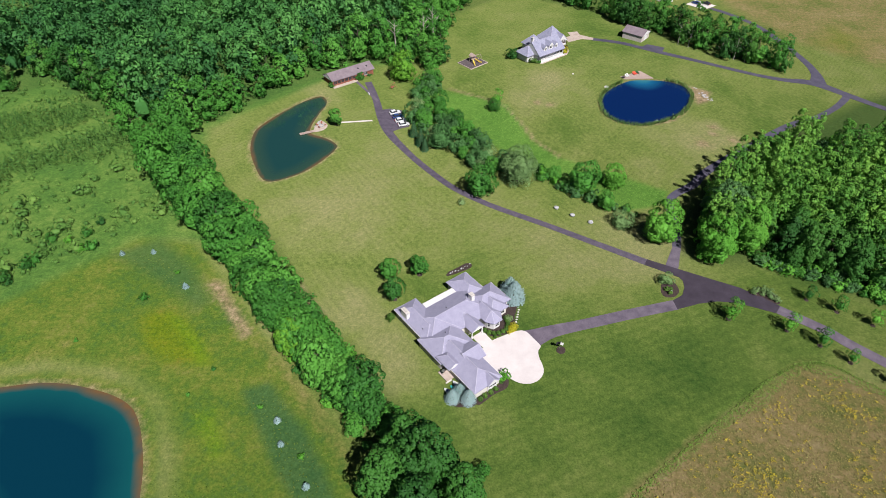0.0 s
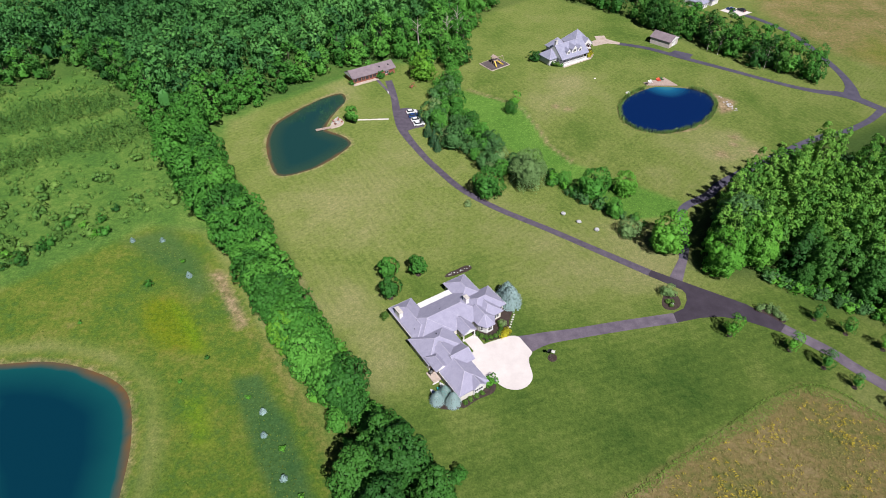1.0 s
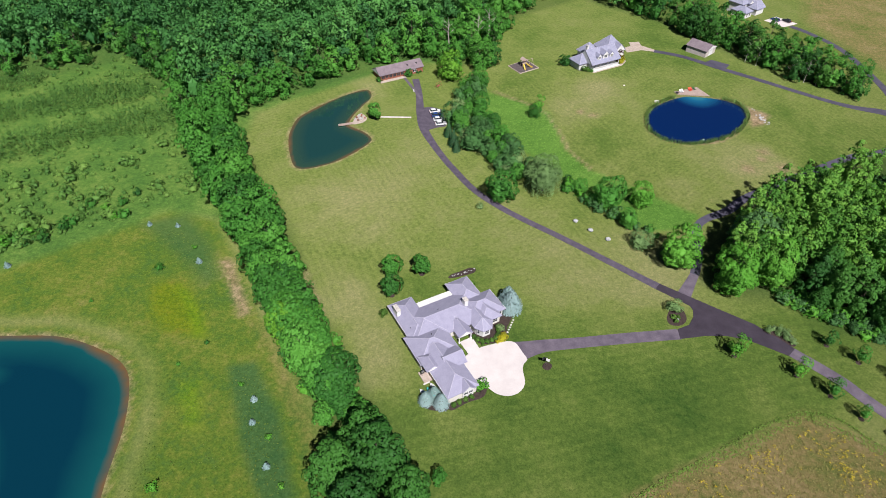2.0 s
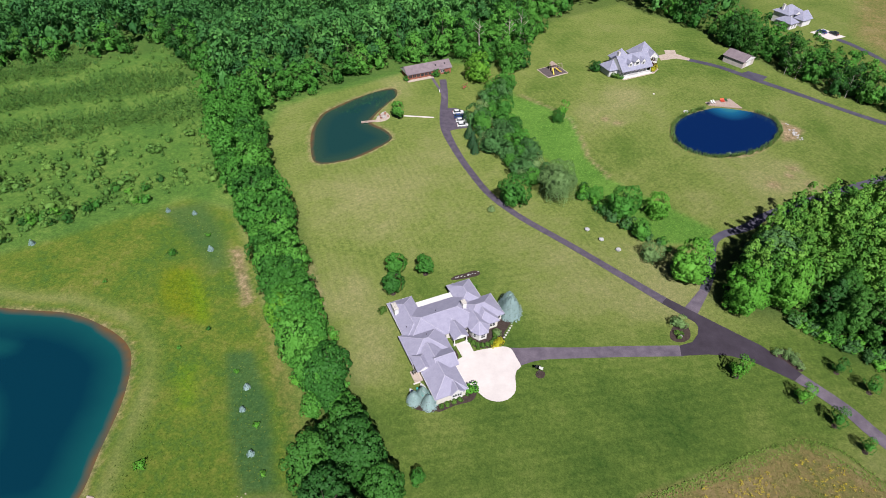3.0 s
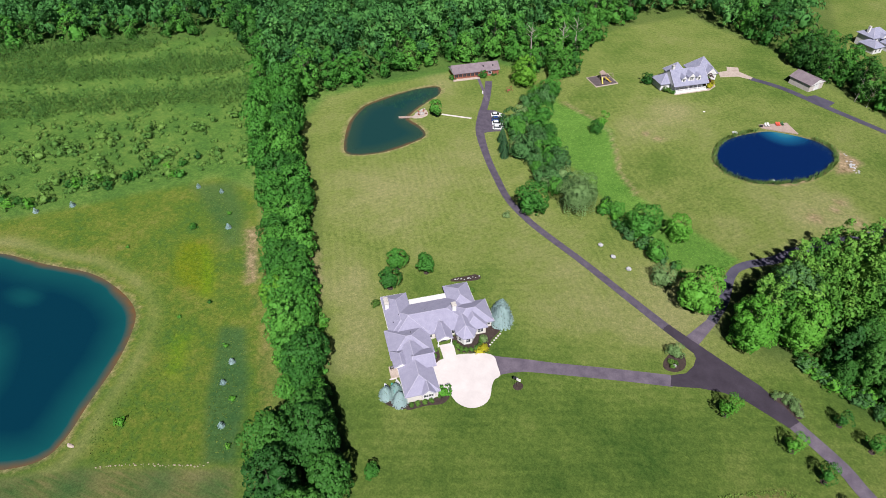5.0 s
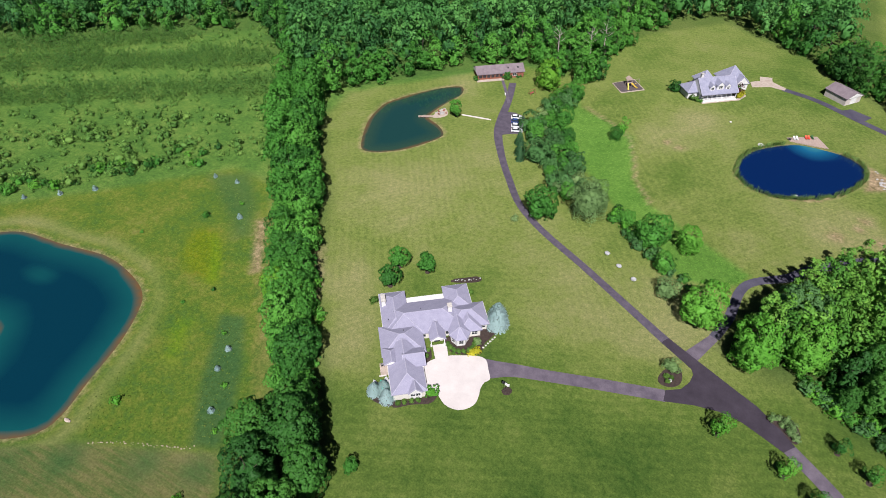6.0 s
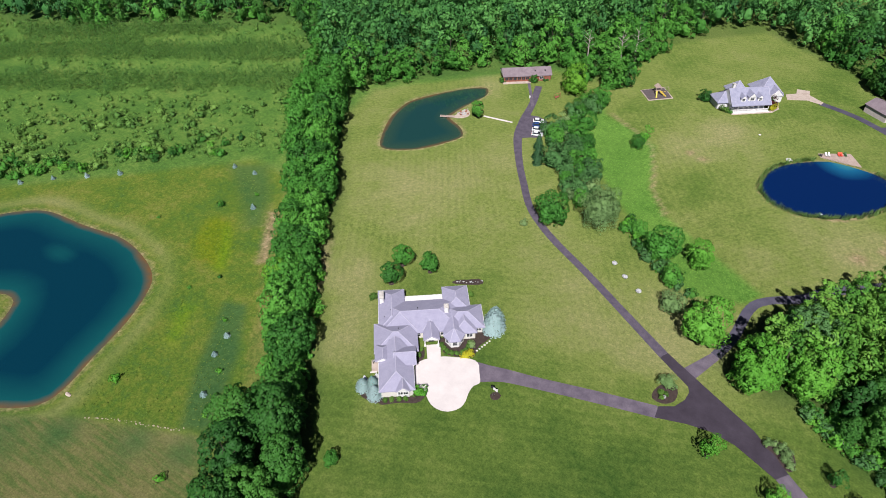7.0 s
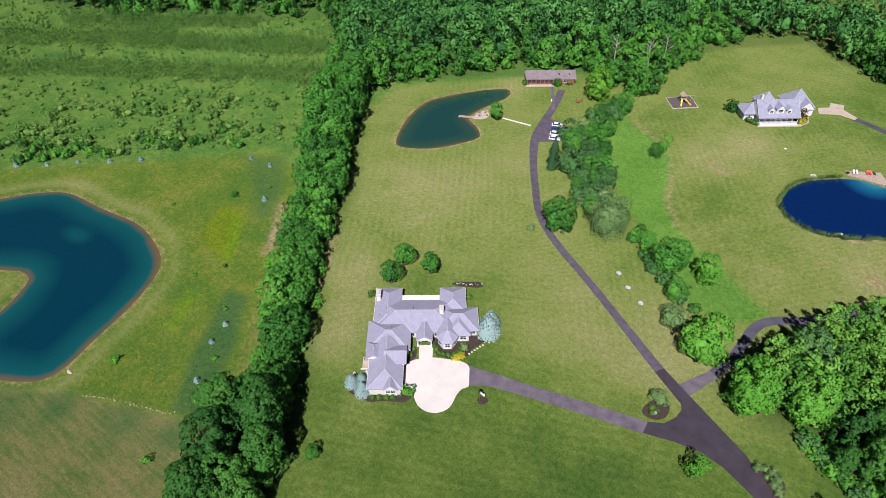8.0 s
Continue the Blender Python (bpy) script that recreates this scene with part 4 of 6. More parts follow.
for i in range(40):
    x, y = spline(HEDGEROW[1:], step=1.0)[RND.randrange(10, 165)]
    o = RND.choice((-1, 1)) * RND.uniform(4.0, 6.5)
    plant(f"shrub{RND.choice((0, 0, 1, 3))}", x + o * 0.8, y + o * 0.6, RND.uniform(0.5, 1.0), turn(), group="hedgerow shrubs", label="low green shrub at the foot of the hedgerow")


def scatter(poly, spacing, seed, keep=0.0):
    """Jittered grid points inside a polygon."""
    g = np.random.default_rng(seed)
    p = np.array(poly)
    lo, hi = p.min(0), p.max(0)
    X, Y = np.meshgrid(np.arange(lo[0], hi[0], spacing), np.arange(lo[1], hi[1], spacing))
    X[1::2] += spacing / 2
    x, y = X.ravel() + g.uniform(-0.36, 0.36, X.size) * spacing, Y.ravel() + g.uniform(-0.36, 0.36, X.size) * spacing
    d = inside(poly, x, y)
    return [(a, b, c) for a, b, c in zip(x, y, d) if c > keep]


FOREST = [(-420, 205), (-300, 163), (-252, 172), (-214, 198), (-184, 217), (-155, 243), (-132, 222), (-104, 190), (-92, 196), (-84, 213), (-75, 224), (-61, 241), (-46, 255), (-29, 268), (-10, 268), (-2, 300), (14, 324), (42, 350),
          (82, 323), (96, 334), (96, 420), (-420, 420)]
loose = [[], []]
for x, y, d in scatter(FOREST, 8.0, 3, 1.0):
    reach = math.hypot(x - 35, y - 10)
    if reach > 375 or (x < -200 and y > 300):
        continue
    s = RND.uniform(0.78, 1.22)
    if d < 8.5 and reach < 330:
        dark = x < -130 and RND.random() < 0.55
        plant(f"pine{RND.randrange(2)}" if dark else f"wood{RND.randrange(5)}", x, y, s * 0.95, turn(), group="forest edge trees", tall=RND.uniform(0.8, 1.2))
    else:
        loose[0].append((x, y, s, RND.randrange(6), turn(), RND.uniform(0.8, 1.25), RND.random() * (0.45 if x < -120 else 1.0)))


def stuff_of(name, shapes, places, material, label, category):
    """Many plants joined into one mesh: (x, y, scale, kind, turn, tall, tint)."""
    vs, ns, ts = [], [], []
    for x, y, s, k, a, tall, tint in places:
        q, nn = shapes[k]
        c, n = math.cos(a) * s, math.sin(a) * s
        w = np.empty_like(q)
        w[..., 0], w[..., 1], w[..., 2] = q[..., 0] * c - q[..., 1] * n + x, q[..., 0] * n + q[..., 1] * c + y, q[..., 2] * s * tall
        vs.append(w)
        c, n = math.cos(a), math.sin(a)
        ns.append(np.stack([nn[:, 0] * c - nn[:, 1] * n, nn[:, 0] * n + nn[:, 1] * c, nn[:, 2]], 1))
        ts.append(np.full(len(q), tint))
    me = quads(name, (np.concatenate(vs), np.concatenate(ns)), material, np.concatenate(ts))
    return tagged(new(name, me), label, category, kind="stuff")


stuff_of("far_woods", [crown(101 + k, 5.0, 17.5, 3.5, 400, 1.10, "round", 90, 0.20, 0.16, 0.40, 0.36) for k in range(6)], loose[0], M_LEAF_WOOD, "dense unbroken summer woodland canopy", "woodland")

# plantation beside the drive, strip of trees beyond the blue pond, mixed trees along the marsh
PLANTATION = [(76, 136), (84, 133), (95, 133.5), (106, 125), (126, 115), (170, 104), (190, 130), (180, 196), (150, 198), (132, 193), (118, 189.3), (98.8, 173.4), (92.4, 167.0), (86.8, 160.2), (82.0, 151.2)]
stand = []
for x, y, d in scatter(PLANTATION, 3.7, 8, 1.0):
    if (x > 150 and y < 135) or (x > 96 and d < 8 and y < 142):
        continue
    if d > 5.5 and not (x > 118 and y > 170):
        stand.append((x, y, RND.uniform(0.85, 1.15), RND.randrange(4), turn(), RND.uniform(0.88, 1.12), RND.random()))
    elif x > 118 and y > 170 and RND.random() < 0.6:
        plant(f"shrub{RND.randrange(4)}", x, y, RND.uniform(1.0, 1.7), turn(), group="plantation shrubs")
    else:
        plant(f"spire{RND.randrange(4)}", x, y, RND.uniform(0.85, 1.15), turn(), group="plantation trees", tall=RND.uniform(0.9, 1.1))
stuff_of("plantation_stand", [crown(151 + k, 2.8, 15.0, 1.5, 400, 0.70, "tall", 110, 0.17, 0.25, 0.46, 0.34) for k in range(4)], stand, M_LEAF_STAND, "dense plantation of pointed green trees", "plantation")
for key, x, y, s in (("bright", 80.0, 133.4, 1.0), ("bright", 91.0, 138.6, 1.05), ("ash", 87.5, 148.0, 1.08), ("pine0", 100, 134.5, 0.74), ("giant1", 105.5, 131.0, 0.70), ("pine1", 110, 128, 0.8), ("giant2", 115, 124.5, 0.72), ("pine0", 121, 121, 0.8),
                     ("giant0", 104.5, 138, 0.72), ("pine1", 110.5, 135, 0.8), ("giant2", 100.5, 128.5, 0.42), ("giant1", 117, 131, 0.7), ("pine0", 123, 128, 0.8), ("giant0", 128, 119, 0.7)):
    plant(key, x, y, s, turn(), group="plantation trees", label="large green tree at the edge of the plantation")
for i in range(84):
    t = i / 83
    x, y = 92 + 40 * t, 131 - 22 * t
    plant(f"shrub{RND.choice((0, 2, 2, 1))}", x + RND.uniform(-1.5, 2.5), y + RND.uniform(-1.0, 4.0), RND.uniform(0.6, 1.25), turn(), group="edge shrubs", label="grey-green bramble shrub edging the plantation")
for i in range(6):
    plant("bramble", 93.5 + 1.8 * i + RND.uniform(-0.6, 0.6), 131.8 - 1.05 * i + RND.uniform(-0.8, 0.8), RND.uniform(0.4, 0.75), turn(), group="edge brambles")
STRIP = [(83, 316), (100, 297), (112, 283), (124, 271), (140, 258), (154, 251), (160, 257), (157, 266), (140, 285), (124, 301), (112, 318), (100, 340)]
for x, y, d in scatter(STRIP, 6.2, 12, 0.5):
    plant(f"pine{RND.randrange(2)}" if RND.random() < 0.5 else f"wood{RND.randrange(5)}", x, y, RND.uniform(0.62, 0.85), turn(), group="tree strip", label="dark green tree in a strip beside the drive")
for x, y in ((114, 281.5), (118, 278.5), (130, 270.5), (135, 266.5), (139, 264)):
    ob = thing("bare_tree", Matrix.LocRotScale((x, y, -0.05), Euler((0, 0, turn())), (1, 1, 1)), "bare grey tree with dead branches", "tree", "bare trees")
    part("trunk", trunk_shape(int(x), 12, 0.16, 11, 2.2, 0.25), M_DEADWOOD, ob)
for x, y in ((-17, 272), (-4, 277), (0, 284)):
    ob = thing("bare_tree", Matrix.LocRotScale((x, y, -0.05), Euler((0, 0, turn())), (1, 1, 1)), "bare grey tree with dead branches at the forest edge", "tree", "bare trees")
    part("trunk", trunk_shape(int(x + 99), 20, 0.45, 9, 3.4, 0.5), M_DEADWOOD, ob)

MARSH_TREES = [("lawn0", 15.2, 164.2, 1.02), ("willow", 28.0, 171.0, 1.0), ("lawn1", 48.8, 166.0, 0.98), ("bright", 58.8, 168.0, 0.62), ("lawn2", 54.0, 156.5, 0.58), ("bright", 67.2, 141.2, 0.96),
               ("olive", 57.0, 147.5, 1.0), ("shrub2", 50.5, 160.0, 1.4), ("shrub1", 36.5, 173, 1.5), ("lawn0", 40, 172, 0.5), ("lime", -13.2, 249.6, 1.0), ("fir", -7.4, 203.6, 0.85), ("fir", -4.7, 197.4, 0.95), ("fir", -3.2, 193.5, 0.7),
               ("sapling0", 25.0, 222.8, 1.25), ("lawn1", 23.6, 219.0, 0.46), ("garden1", -37.2, 210.6, 1.0)]
for key, x, y, s in MARSH_TREES:
    plant(key, x, y, s, turn())
BELT = [(-5, 258), (3, 246), (-2, 236), (4, 222), (9, 212), (16, 201), (24, 186), (33, 176), (27, 173), (20, 176), (10, 184), (0, 195), (-7, 209), (-7, 224), (-10, 234), (-7, 243), (-4, 250)]
for x, y, d in scatter(BELT, 4.6, 15, -0.3):
    k, lo, hi = RND.choice((("row0", 0.42, 0.72), ("row1", 0.40, 0.70), ("row3", 0.42, 0.72), ("hazel", 0.8, 1.3), ("hazel", 0.9, 1.5), ("olive", 0.6, 0.9), ("shrub2", 1.1, 1.9), ("shrub0", 1.0, 1.7), ("lawn1", 0.42, 0.65)))
    plant(k, x, y, RND.uniform(lo, hi), turn(), group="marsh trees", label="mixed green tree along the marsh edge")
FILL = [(-24, 260), (-8, 255), (4, 252), (7, 262), (3, 285), (12, 306), (-10, 302), (-26, 272)]
for x, y, d in scatter(FILL, 6.4, 16, 0.0):
    if math.hypot(x + 13.2, y - 249.6) > 9:
        plant(f"wood{RND.randrange(5)}", x, y, RND.uniform(0.5, 0.8), turn(), group="forest edge trees")
for i in range(26):
    t = i / 25
    x, y = 34 + 26 * t, 174 - 20 * t
    plant(f"shrub{RND.randrange(4)}", x + RND.uniform(-3, 3), y + RND.uniform(-2.5, 2.5), RND.uniform(0.6, 1.2), turn(), group="marsh shrubs")

# meadow: young spruces in two rows, small shrubs
for x, y in ((-88.6, 134.3), (-80, 135), (-66.8, 121), (-34.4, 79.2), (-32.6, 73.4), (-25.8, 63.8), (-118.4, 110.9), (-126.3, 104), (-134.8, 97.3), (-141.7, 90), (-149.9, 83.5)):
    plant("spruceling", x, y - 0.3, RND.uniform(0.9, 1.15), turn(), group="meadow spruces")
for x, y, s in ((-70.7, 126.2, 0.8), (-38.9, 82.4, 0.7), (-27.7, 70.1, 0.8), (-21.2, 59.7, 0.75)):
    plant("shrub1", x, y, s * 0.55, turn(), label="small light green tree in the meadow")
for x, y, s in ((-76.2, 116.3, 0.75), (-55.9, 85.7, 0.35), (-88, 101.8, 0.35), (-46.6, 55.5, 0.7), (-17.3, 44.3, 0.65), (-52, 93, 0.4)):
    plant("shrub1" if y < 60 else "shrub0", x, y, s, turn(), label="small green shrub in the meadow")

# scrub field: one mass of young stems in bands, bushes between
SCRUB = [(-90, 146), (-118, 115), (-152, 84), (-190, 52), (-330, 110), (-300, 165), (-252, 173), (-214, 199), (-184, 218), (-155, 244), (-130, 220), (-102, 186), (-78, 152)]
BANDS = (([(-260, 134), (-230, 153), (-199, 172.9), (-168, 191), (-134, 211)], 8.5), ([(-240, 108), (-210, 130), (-177, 151.8), (-146, 171.4), (-112, 192)], 7.5), ([(-250, 165), (-215, 189), (-199.5, 201), (-183, 213)], 8.0))
bush = [crown(111 + k, 1.25, 2.1, 0.05, 64, 0.50, "round", 18, 0.32) for k in range(4)]
stem = [crown(121 + k, 0.62, 4.6, 0.3, 34, 0.42, "tall", 14, 0.45) for k in range(4)]
bushes, stems = [], []
for x, y, d in scatter(SCRUB, 1.35, 18, 0.5):
    p = np.array([x]), np.array([y])
    wob = 1 + 0.9 * noise.noise(Vector((x * 0.05, y * 0.05, 3)))
    inband = min(float(near_line(ln, *p)[0]) / (half * wob) for ln, half in BANDS)
    clump = noise.noise(Vector((x * 0.09, y * 0.09, 9)))
    if inband < 1:
        if RND.random() < 0.80:
            stems.append((x, y, RND.uniform(0.7, 1.2), RND.randrange(4), turn(), RND.uniform(0.8, 1.3), RND.uniform(0.0, 0.6)))
    elif -0.68 * (x + 90) + 0.73 * (y - 146) < 34 and clump > -0.15 and RND.random() < 0.05:
        bushes.append((x, y, RND.uniform(1.0, 1.9), RND.randrange(4), turn(), RND.uniform(0.8, 1.1), RND.uniform(0.3, 1.0)))
    elif RND.random() < (0.17 if d < 6 or clump > 0.05 else 0.07):
        bushes.append((x, y, RND.uniform(0.3, 0.9), RND.randrange(4), turn(), RND.uniform(0.8, 1.3), RND.uniform(0.2, 0.9)))
stuff_of("scrub_stems", stem, stems, M_LEAF_SCRUB, "dense bands of thin young trees in a scrub field", "scrub")
stuff_of("scrub_bushes", bush, bushes, M_LEAF_SCRUB, "scattered low bushes in a scrub field", "scrub")
for i in range(34):
    t = RND.random()
    x, y = -90 - 62 * t, 141 - 60 * t
    o = abs(RND.gauss(0, 6)) + 1.5
    plant(f"shrub{RND.choice((0, 1, 0, 3))}", x - o * 0.7, y + o * 0.7, RND.uniform(0.7, 1.25), turn(), group="scrub edge shrubs", label="rounded green shrub at the edge of the scrub field")


# tall grass of the dry field, the marsh and the far verge
def tuft(seed, h, n, spread=0.30):
    """A low cushion of bent blades."""
    g = np.random.default_rng(seed)
    a, r = g.uniform(0, 6.28, n), g.uniform(0, spread, n)
    pos = np.stack([r * np.cos(a), r * np.sin(a), h * g.uniform(0.25, 1.0, n)], 1)
    up = np.tile((0.0, 0.0, 1.0), (n, 1)) + g.normal(0, 0.45, (n, 3))
    return leaf_quads(g, pos, up, np.full(n, 0.30))


tufts = [tuft(131 + k, 0.38, 5, 0.3) for k in range(3)]
heads = [both(tuft(141 + k, 0.6, 3), leaf_quads(np.random.default_rng(k), np.random.default_rng(k + 50).normal(0, 0.22, (5, 3)) * np.array([1, 1, 0.2]) + np.array([0, 0, 0.62]), np.tile((0.0, 0, 1.0), (5, 1)), np.full(5, 0.28))) for k in range(3)]
NEAR_FIELD = [(36, 58.5), (59.8, 76.2), (89.6, 95), (105.6, 86.8), (122, 77), (118, 55), (60, 40), (30, 42)]
dry, bloom, verge = [], [], []
for x, y, d in scatter(NEAR_FIELD, 0.44, 21, 0.1):
    f = noise.noise(Vector((x * 0.10, y * 0.10, 5))) + 0.5 * noise.noise(Vector((x * 0.4, y * 0.4, 1)))
    if d < 2.2 + 1.5 * f:
        verge.append((x, y, RND.uniform(0.5, 1.0), RND.randrange(3), turn(), 1.0, RND.uniform(0.3, 1.0)))
    elif RND.random() < (0.24 if f > 0.32 else 0.05 if f > -0.1 else 0.01):
        bloom.append((x, y, RND.uniform(0.6, 1.1), RND.randrange(3), turn(), 1.0, RND.random()))
    elif RND.random() < 0.75:
        dry.append((x, y, RND.uniform(0.35, 0.85), RND.randrange(3), turn(), 1.0, RND.random()))
for x, y in spline(NEAR_FIELD[:6], step=0.10):
    verge.append((x + RND.uniform(-0.5, 0.5), y - RND.uniform(0.0, 0.9), RND.uniform(0.4, 0.8), RND.randrange(3), turn(), 1.7, RND.uniform(0.4, 1.0)))
for x, y, d in scatter(ZONES["marsh"][0], 1.15, 23, 0.3):
    verge.append((x, y, RND.uniform(0.6, 1.1), RND.randrange(3), turn(), 0.4, RND.uniform(0.0, 0.6)))
tussocks = []
for x, y, d in scatter([(-19, 57), (-31, 51.5), (-46, 45.5), (-52, 52), (-55, 70), (-62, 86), (-80, 95), (-110, 92), (-112, 108), (-88, 135), (-70, 132), (-52, 112), (-36, 92), (-22, 74)], 0.95, 25, 0.3):
    if noise.noise(Vector((x * 0.15, y * 0.15, 2))) > -0.35 and RND.random() < 0.85:
        tussocks.append((x, y, RND.uniform(0.4, 0.9), RND.randrange(3), turn(), 0.6, RND.random()))
stuff_of("meadow_grass", tufts, tussocks, M_GRASS_MEADOW, "uneven tussocks of rough meadow grass", "grass")
stuff_of("dry_field_grass", tufts, dry, M_GRASS_DRY, "dry brown stalks of an uncut field", "grass")
stuff_of("field_flowers", heads, bloom, M_FLOWER, "yellow flowers scattered through a dry field", "flowers")
# reeds round the blue pond
def reed(seed, n=9):
    """A clump of upright blades."""
    g = np.random.default_rng(seed)
    a, r = g.uniform(0, 6.28, n), g.uniform(0, 0.35, n)
    p = np.stack([r * np.cos(a), r * np.sin(a), np.zeros(n)], 1)
    b = g.uniform(0, 6.28, n)
    w = np.stack([np.cos(b), np.sin(b), np.zeros(n)], 1) * 0.06
    tip = p + np.stack([g.normal(0, 0.2, n), g.normal(0, 0.2, n), g.uniform(0.9, 1.7, n)], 1)
    return np.stack([p - w, p + w, tip + w * 0.5, tip - w * 0.5], 1), np.tile((0.0, -0.3, 1.0), (n, 1)) + g.normal(0, 0.3, (n, 3))


reeds = []
shore = spline(POND_BLUE[::3], True, 0.18)
for i, (x, y) in enumerate(shore):
    if y > 240 and 79 < x < 97:
        continue
    c = np.array([85.0, 226.0])
    o = (np.array([x, y]) - c) / np.linalg.norm(np.array([x, y]) - c) * RND.uniform(-0.4, 1.3)
    reeds.append((x + o[0], y + o[1], RND.uniform(0.5, 1.0), RND.randrange(3), turn(), 1.0, RND.uniform(0.4, 1.0)))
stuff_of("reeds", [reed(161 + k) for k in range(3)], reeds, M_REED, "upright green reeds round the blue pond", "reeds")
stuff_of("tall_grass", tufts, verge, M_GRASS_TALL, "tall green grass and reeds", "grass")


# ---- buildings ----
def roof_shape(x0, y0, x1, y1, z, slope, axis="y", ends="hh", thick=0.18):
    """A closed roof over a rectangle. axis: the ridge's way; ends: h hip or g gable at its low and high end."""
    if axis == "x":
        v, f, edges = roof_shape(y0, x0, y1, x1, z, slope, "y", ends, thick)
        return [(b, a, c) for a, b, c in v], [tuple(reversed(q)) for q in f], [((b, a, c), (e, d, g)) for (a, b, c), (d, e, g) in edges]
    half = (x1 - x0) / 2
    xm, top = (x0 + x1) / 2, z + half * slope
    ya = y0 + (half if ends[0] == "h" else 0)
    yb = y1 - (half if ends[1] == "h" else 0)
    if ya > yb:
        ya = yb = (y0 + y1) / 2
    b = z - thick
    v = [(x0, y0, b), (x1, y0, b), (x1, y1, b), (x0, y1, b), (x0, y0, z), (x1, y0, z), (x1, y1, z), (x0, y1, z), (xm, ya, top), (xm, yb, top)]
    f = [(3, 2, 1, 0), (0, 1, 5, 4), (1, 2, 6, 5), (2, 3, 7, 6), (3, 0, 4, 7), (4, 5, 8), (6, 7, 9), (5, 6, 9, 8), (7, 4, 8, 9)]
    edges = [(v[8], v[9])] + [(v[i], v[8]) for i in (4, 5)] + [(v[i], v[9]) for i in (6, 7)]
    return v, f, edges


def caps(edges, w=0.20):
    """Ridge and hip caps along roof edges."""
    shapes = []
    for p, q in edges:
        p, q = Vector(p), Vector(q)
        if (q - p).length < 0.3:
            continue
        d = (q - p).normalized()
        s = d.cross(Vector((0, 0, 1))).normalized() * w / 2
        u = Vector((0, 0, 0.035))
        v = [p - s - u, p + s - u, p + s + u * 0.4, p + u * 1.4, p - s + u * 0.4]
        v += [a + (q - p) for a in v]
        shapes.append(([tuple(a) for a in v], [(0, 1, 6, 5), (1, 2, 7, 6), (2, 3, 8, 7), (3, 4, 9, 8), (4, 0, 5, 9), (4, 3, 2, 1, 0), (5, 6, 7, 8, 9)]))
    return join(*shapes)


def roof(house, x0, y0, x1, y1, z, slope, axis="y", ends="hh", material=None, capped=True, cap=None):
    v, f, e = roof_shape(x0, y0, x1, y1, z, slope, axis, ends)
    ob = part("roof", (v, f), material or M_ROOF, house)
    if capped:
        part("ridge_cap", caps(e), cap or M_CAP, ob, "pale ridge and hip caps")
    for end, y in ((ends[0], y0), (ends[1], y1)):
        if end == "g":
            if axis == "y":
                h = (x1 - x0) / 2
                s = -1 if y == y0 else 1
                tri = [(x0 + 0.35, y - s * 0.25, z - 0.1), (x1 - 0.35, y - s * 0.25, z - 0.1), ((x0 + x1) / 2, y - s * 0.25, z + h * slope - 0.3)]
                sh = ([t for t in tri] + [(a, b - s * 0.2 + s * 0.47, c) for a, b, c in tri], [(0, 1, 2), (5, 4, 3), (0, 3, 4, 1), (1, 4, 5, 2), (2, 5, 3, 0)])
            else:
                a0, a1 = y0, y1
                continue
            part("gable_wall", sh, M_TRIM, ob, "white boarded gable")
    if axis == "x":
        h = (y1 - y0) / 2
        for end, x, s in ((ends[0], x0, -1), (ends[1], x1, 1)):
            if end == "g":
                tri = [(x, y0 + 0.35, z - 0.1), (x, y1 - 0.35, z - 0.1), (x, (y0 + y1) / 2, z + h * slope - 0.3)]
                sh = ([(a - s * 0.3, b, c) for a, b, c in tri] + [(a + s * 0.02, b, c) for a, b, c in tri], [(0, 1, 2), (5, 4, 3), (0, 3, 4, 1), (1, 4, 5, 2), (2, 5, 3, 0)])
                part("gable_wall", sh, M_TRIM, ob, "white boarded gable")
    return ob


def window(house, x, y, z, w, h, facing, cols=2, rows=2, material=None):
    """A framed window set on a wall; facing: degrees of its outward way from local +x."""
    m = pose(x, y, z, 0, 0, facing + 90)
    t, d = 0.09, 0.10
    fr = [box(-w / 2 - t, -d, -h / 2 - t, -w / 2, 0.05, h / 2 + t), box(w / 2, -d, -h / 2 - t, w / 2 + t, 0.05, h / 2 + t), box(-w / 2, -d, -h / 2 - t, w / 2, 0.05, -h / 2), box(-w / 2, -d, h / 2, w / 2, 0.05, h / 2 + t)]
    for i in range(1, cols):
        c = -w / 2 + w * i / cols
        fr.append(box(c - 0.03, -d * 0.8, -h / 2, c + 0.03, 0.03, h / 2))
    for i in range(1, rows):
        c = -h / 2 + h * i / rows
        fr.append(box(-w / 2, -d * 0.7, c - 0.025, w / 2, 0.02, c + 0.025))
    ob = part("window", moved(join(*fr), m), material or M_TRIM, house)
    part("pane", moved(box(-w / 2, -d * 0.45, -h / 2, w / 2, 0.04, h / 2), m), M_GLASS, ob, "dark reflecting glass")
    return ob


def door(house, x, y, z, w, h, facing, material, panels=3):
    m = pose(x, y, z, 0, 0, facing + 90)
    sh = [box(-w / 2, -0.08, 0, w / 2, 0.05, h)]
    for i in range(panels):
        a = 0.15 + (h - 0.2) * i / panels
        sh.append(box(-w / 2 + 0.12, -0.11, a, w / 2 - 0.12, -0.07, a + (h - 0.2) / panels - 0.12))
    ob = part("door", moved(join(*sh), m), material, house)
    part("handle", moved(box(w / 2 - 0.18, -0.17, 1.0, w / 2 - 0.1, -0.08, 1.12), m), M_STEEL, ob)
    return ob


def wall(house, x0, y0, x1, y1, h, material=None, z=-0.1):
    ob = part("wall", box(x0, y0, z, x1, y1, h), material or M_WALL, house)
    return ob


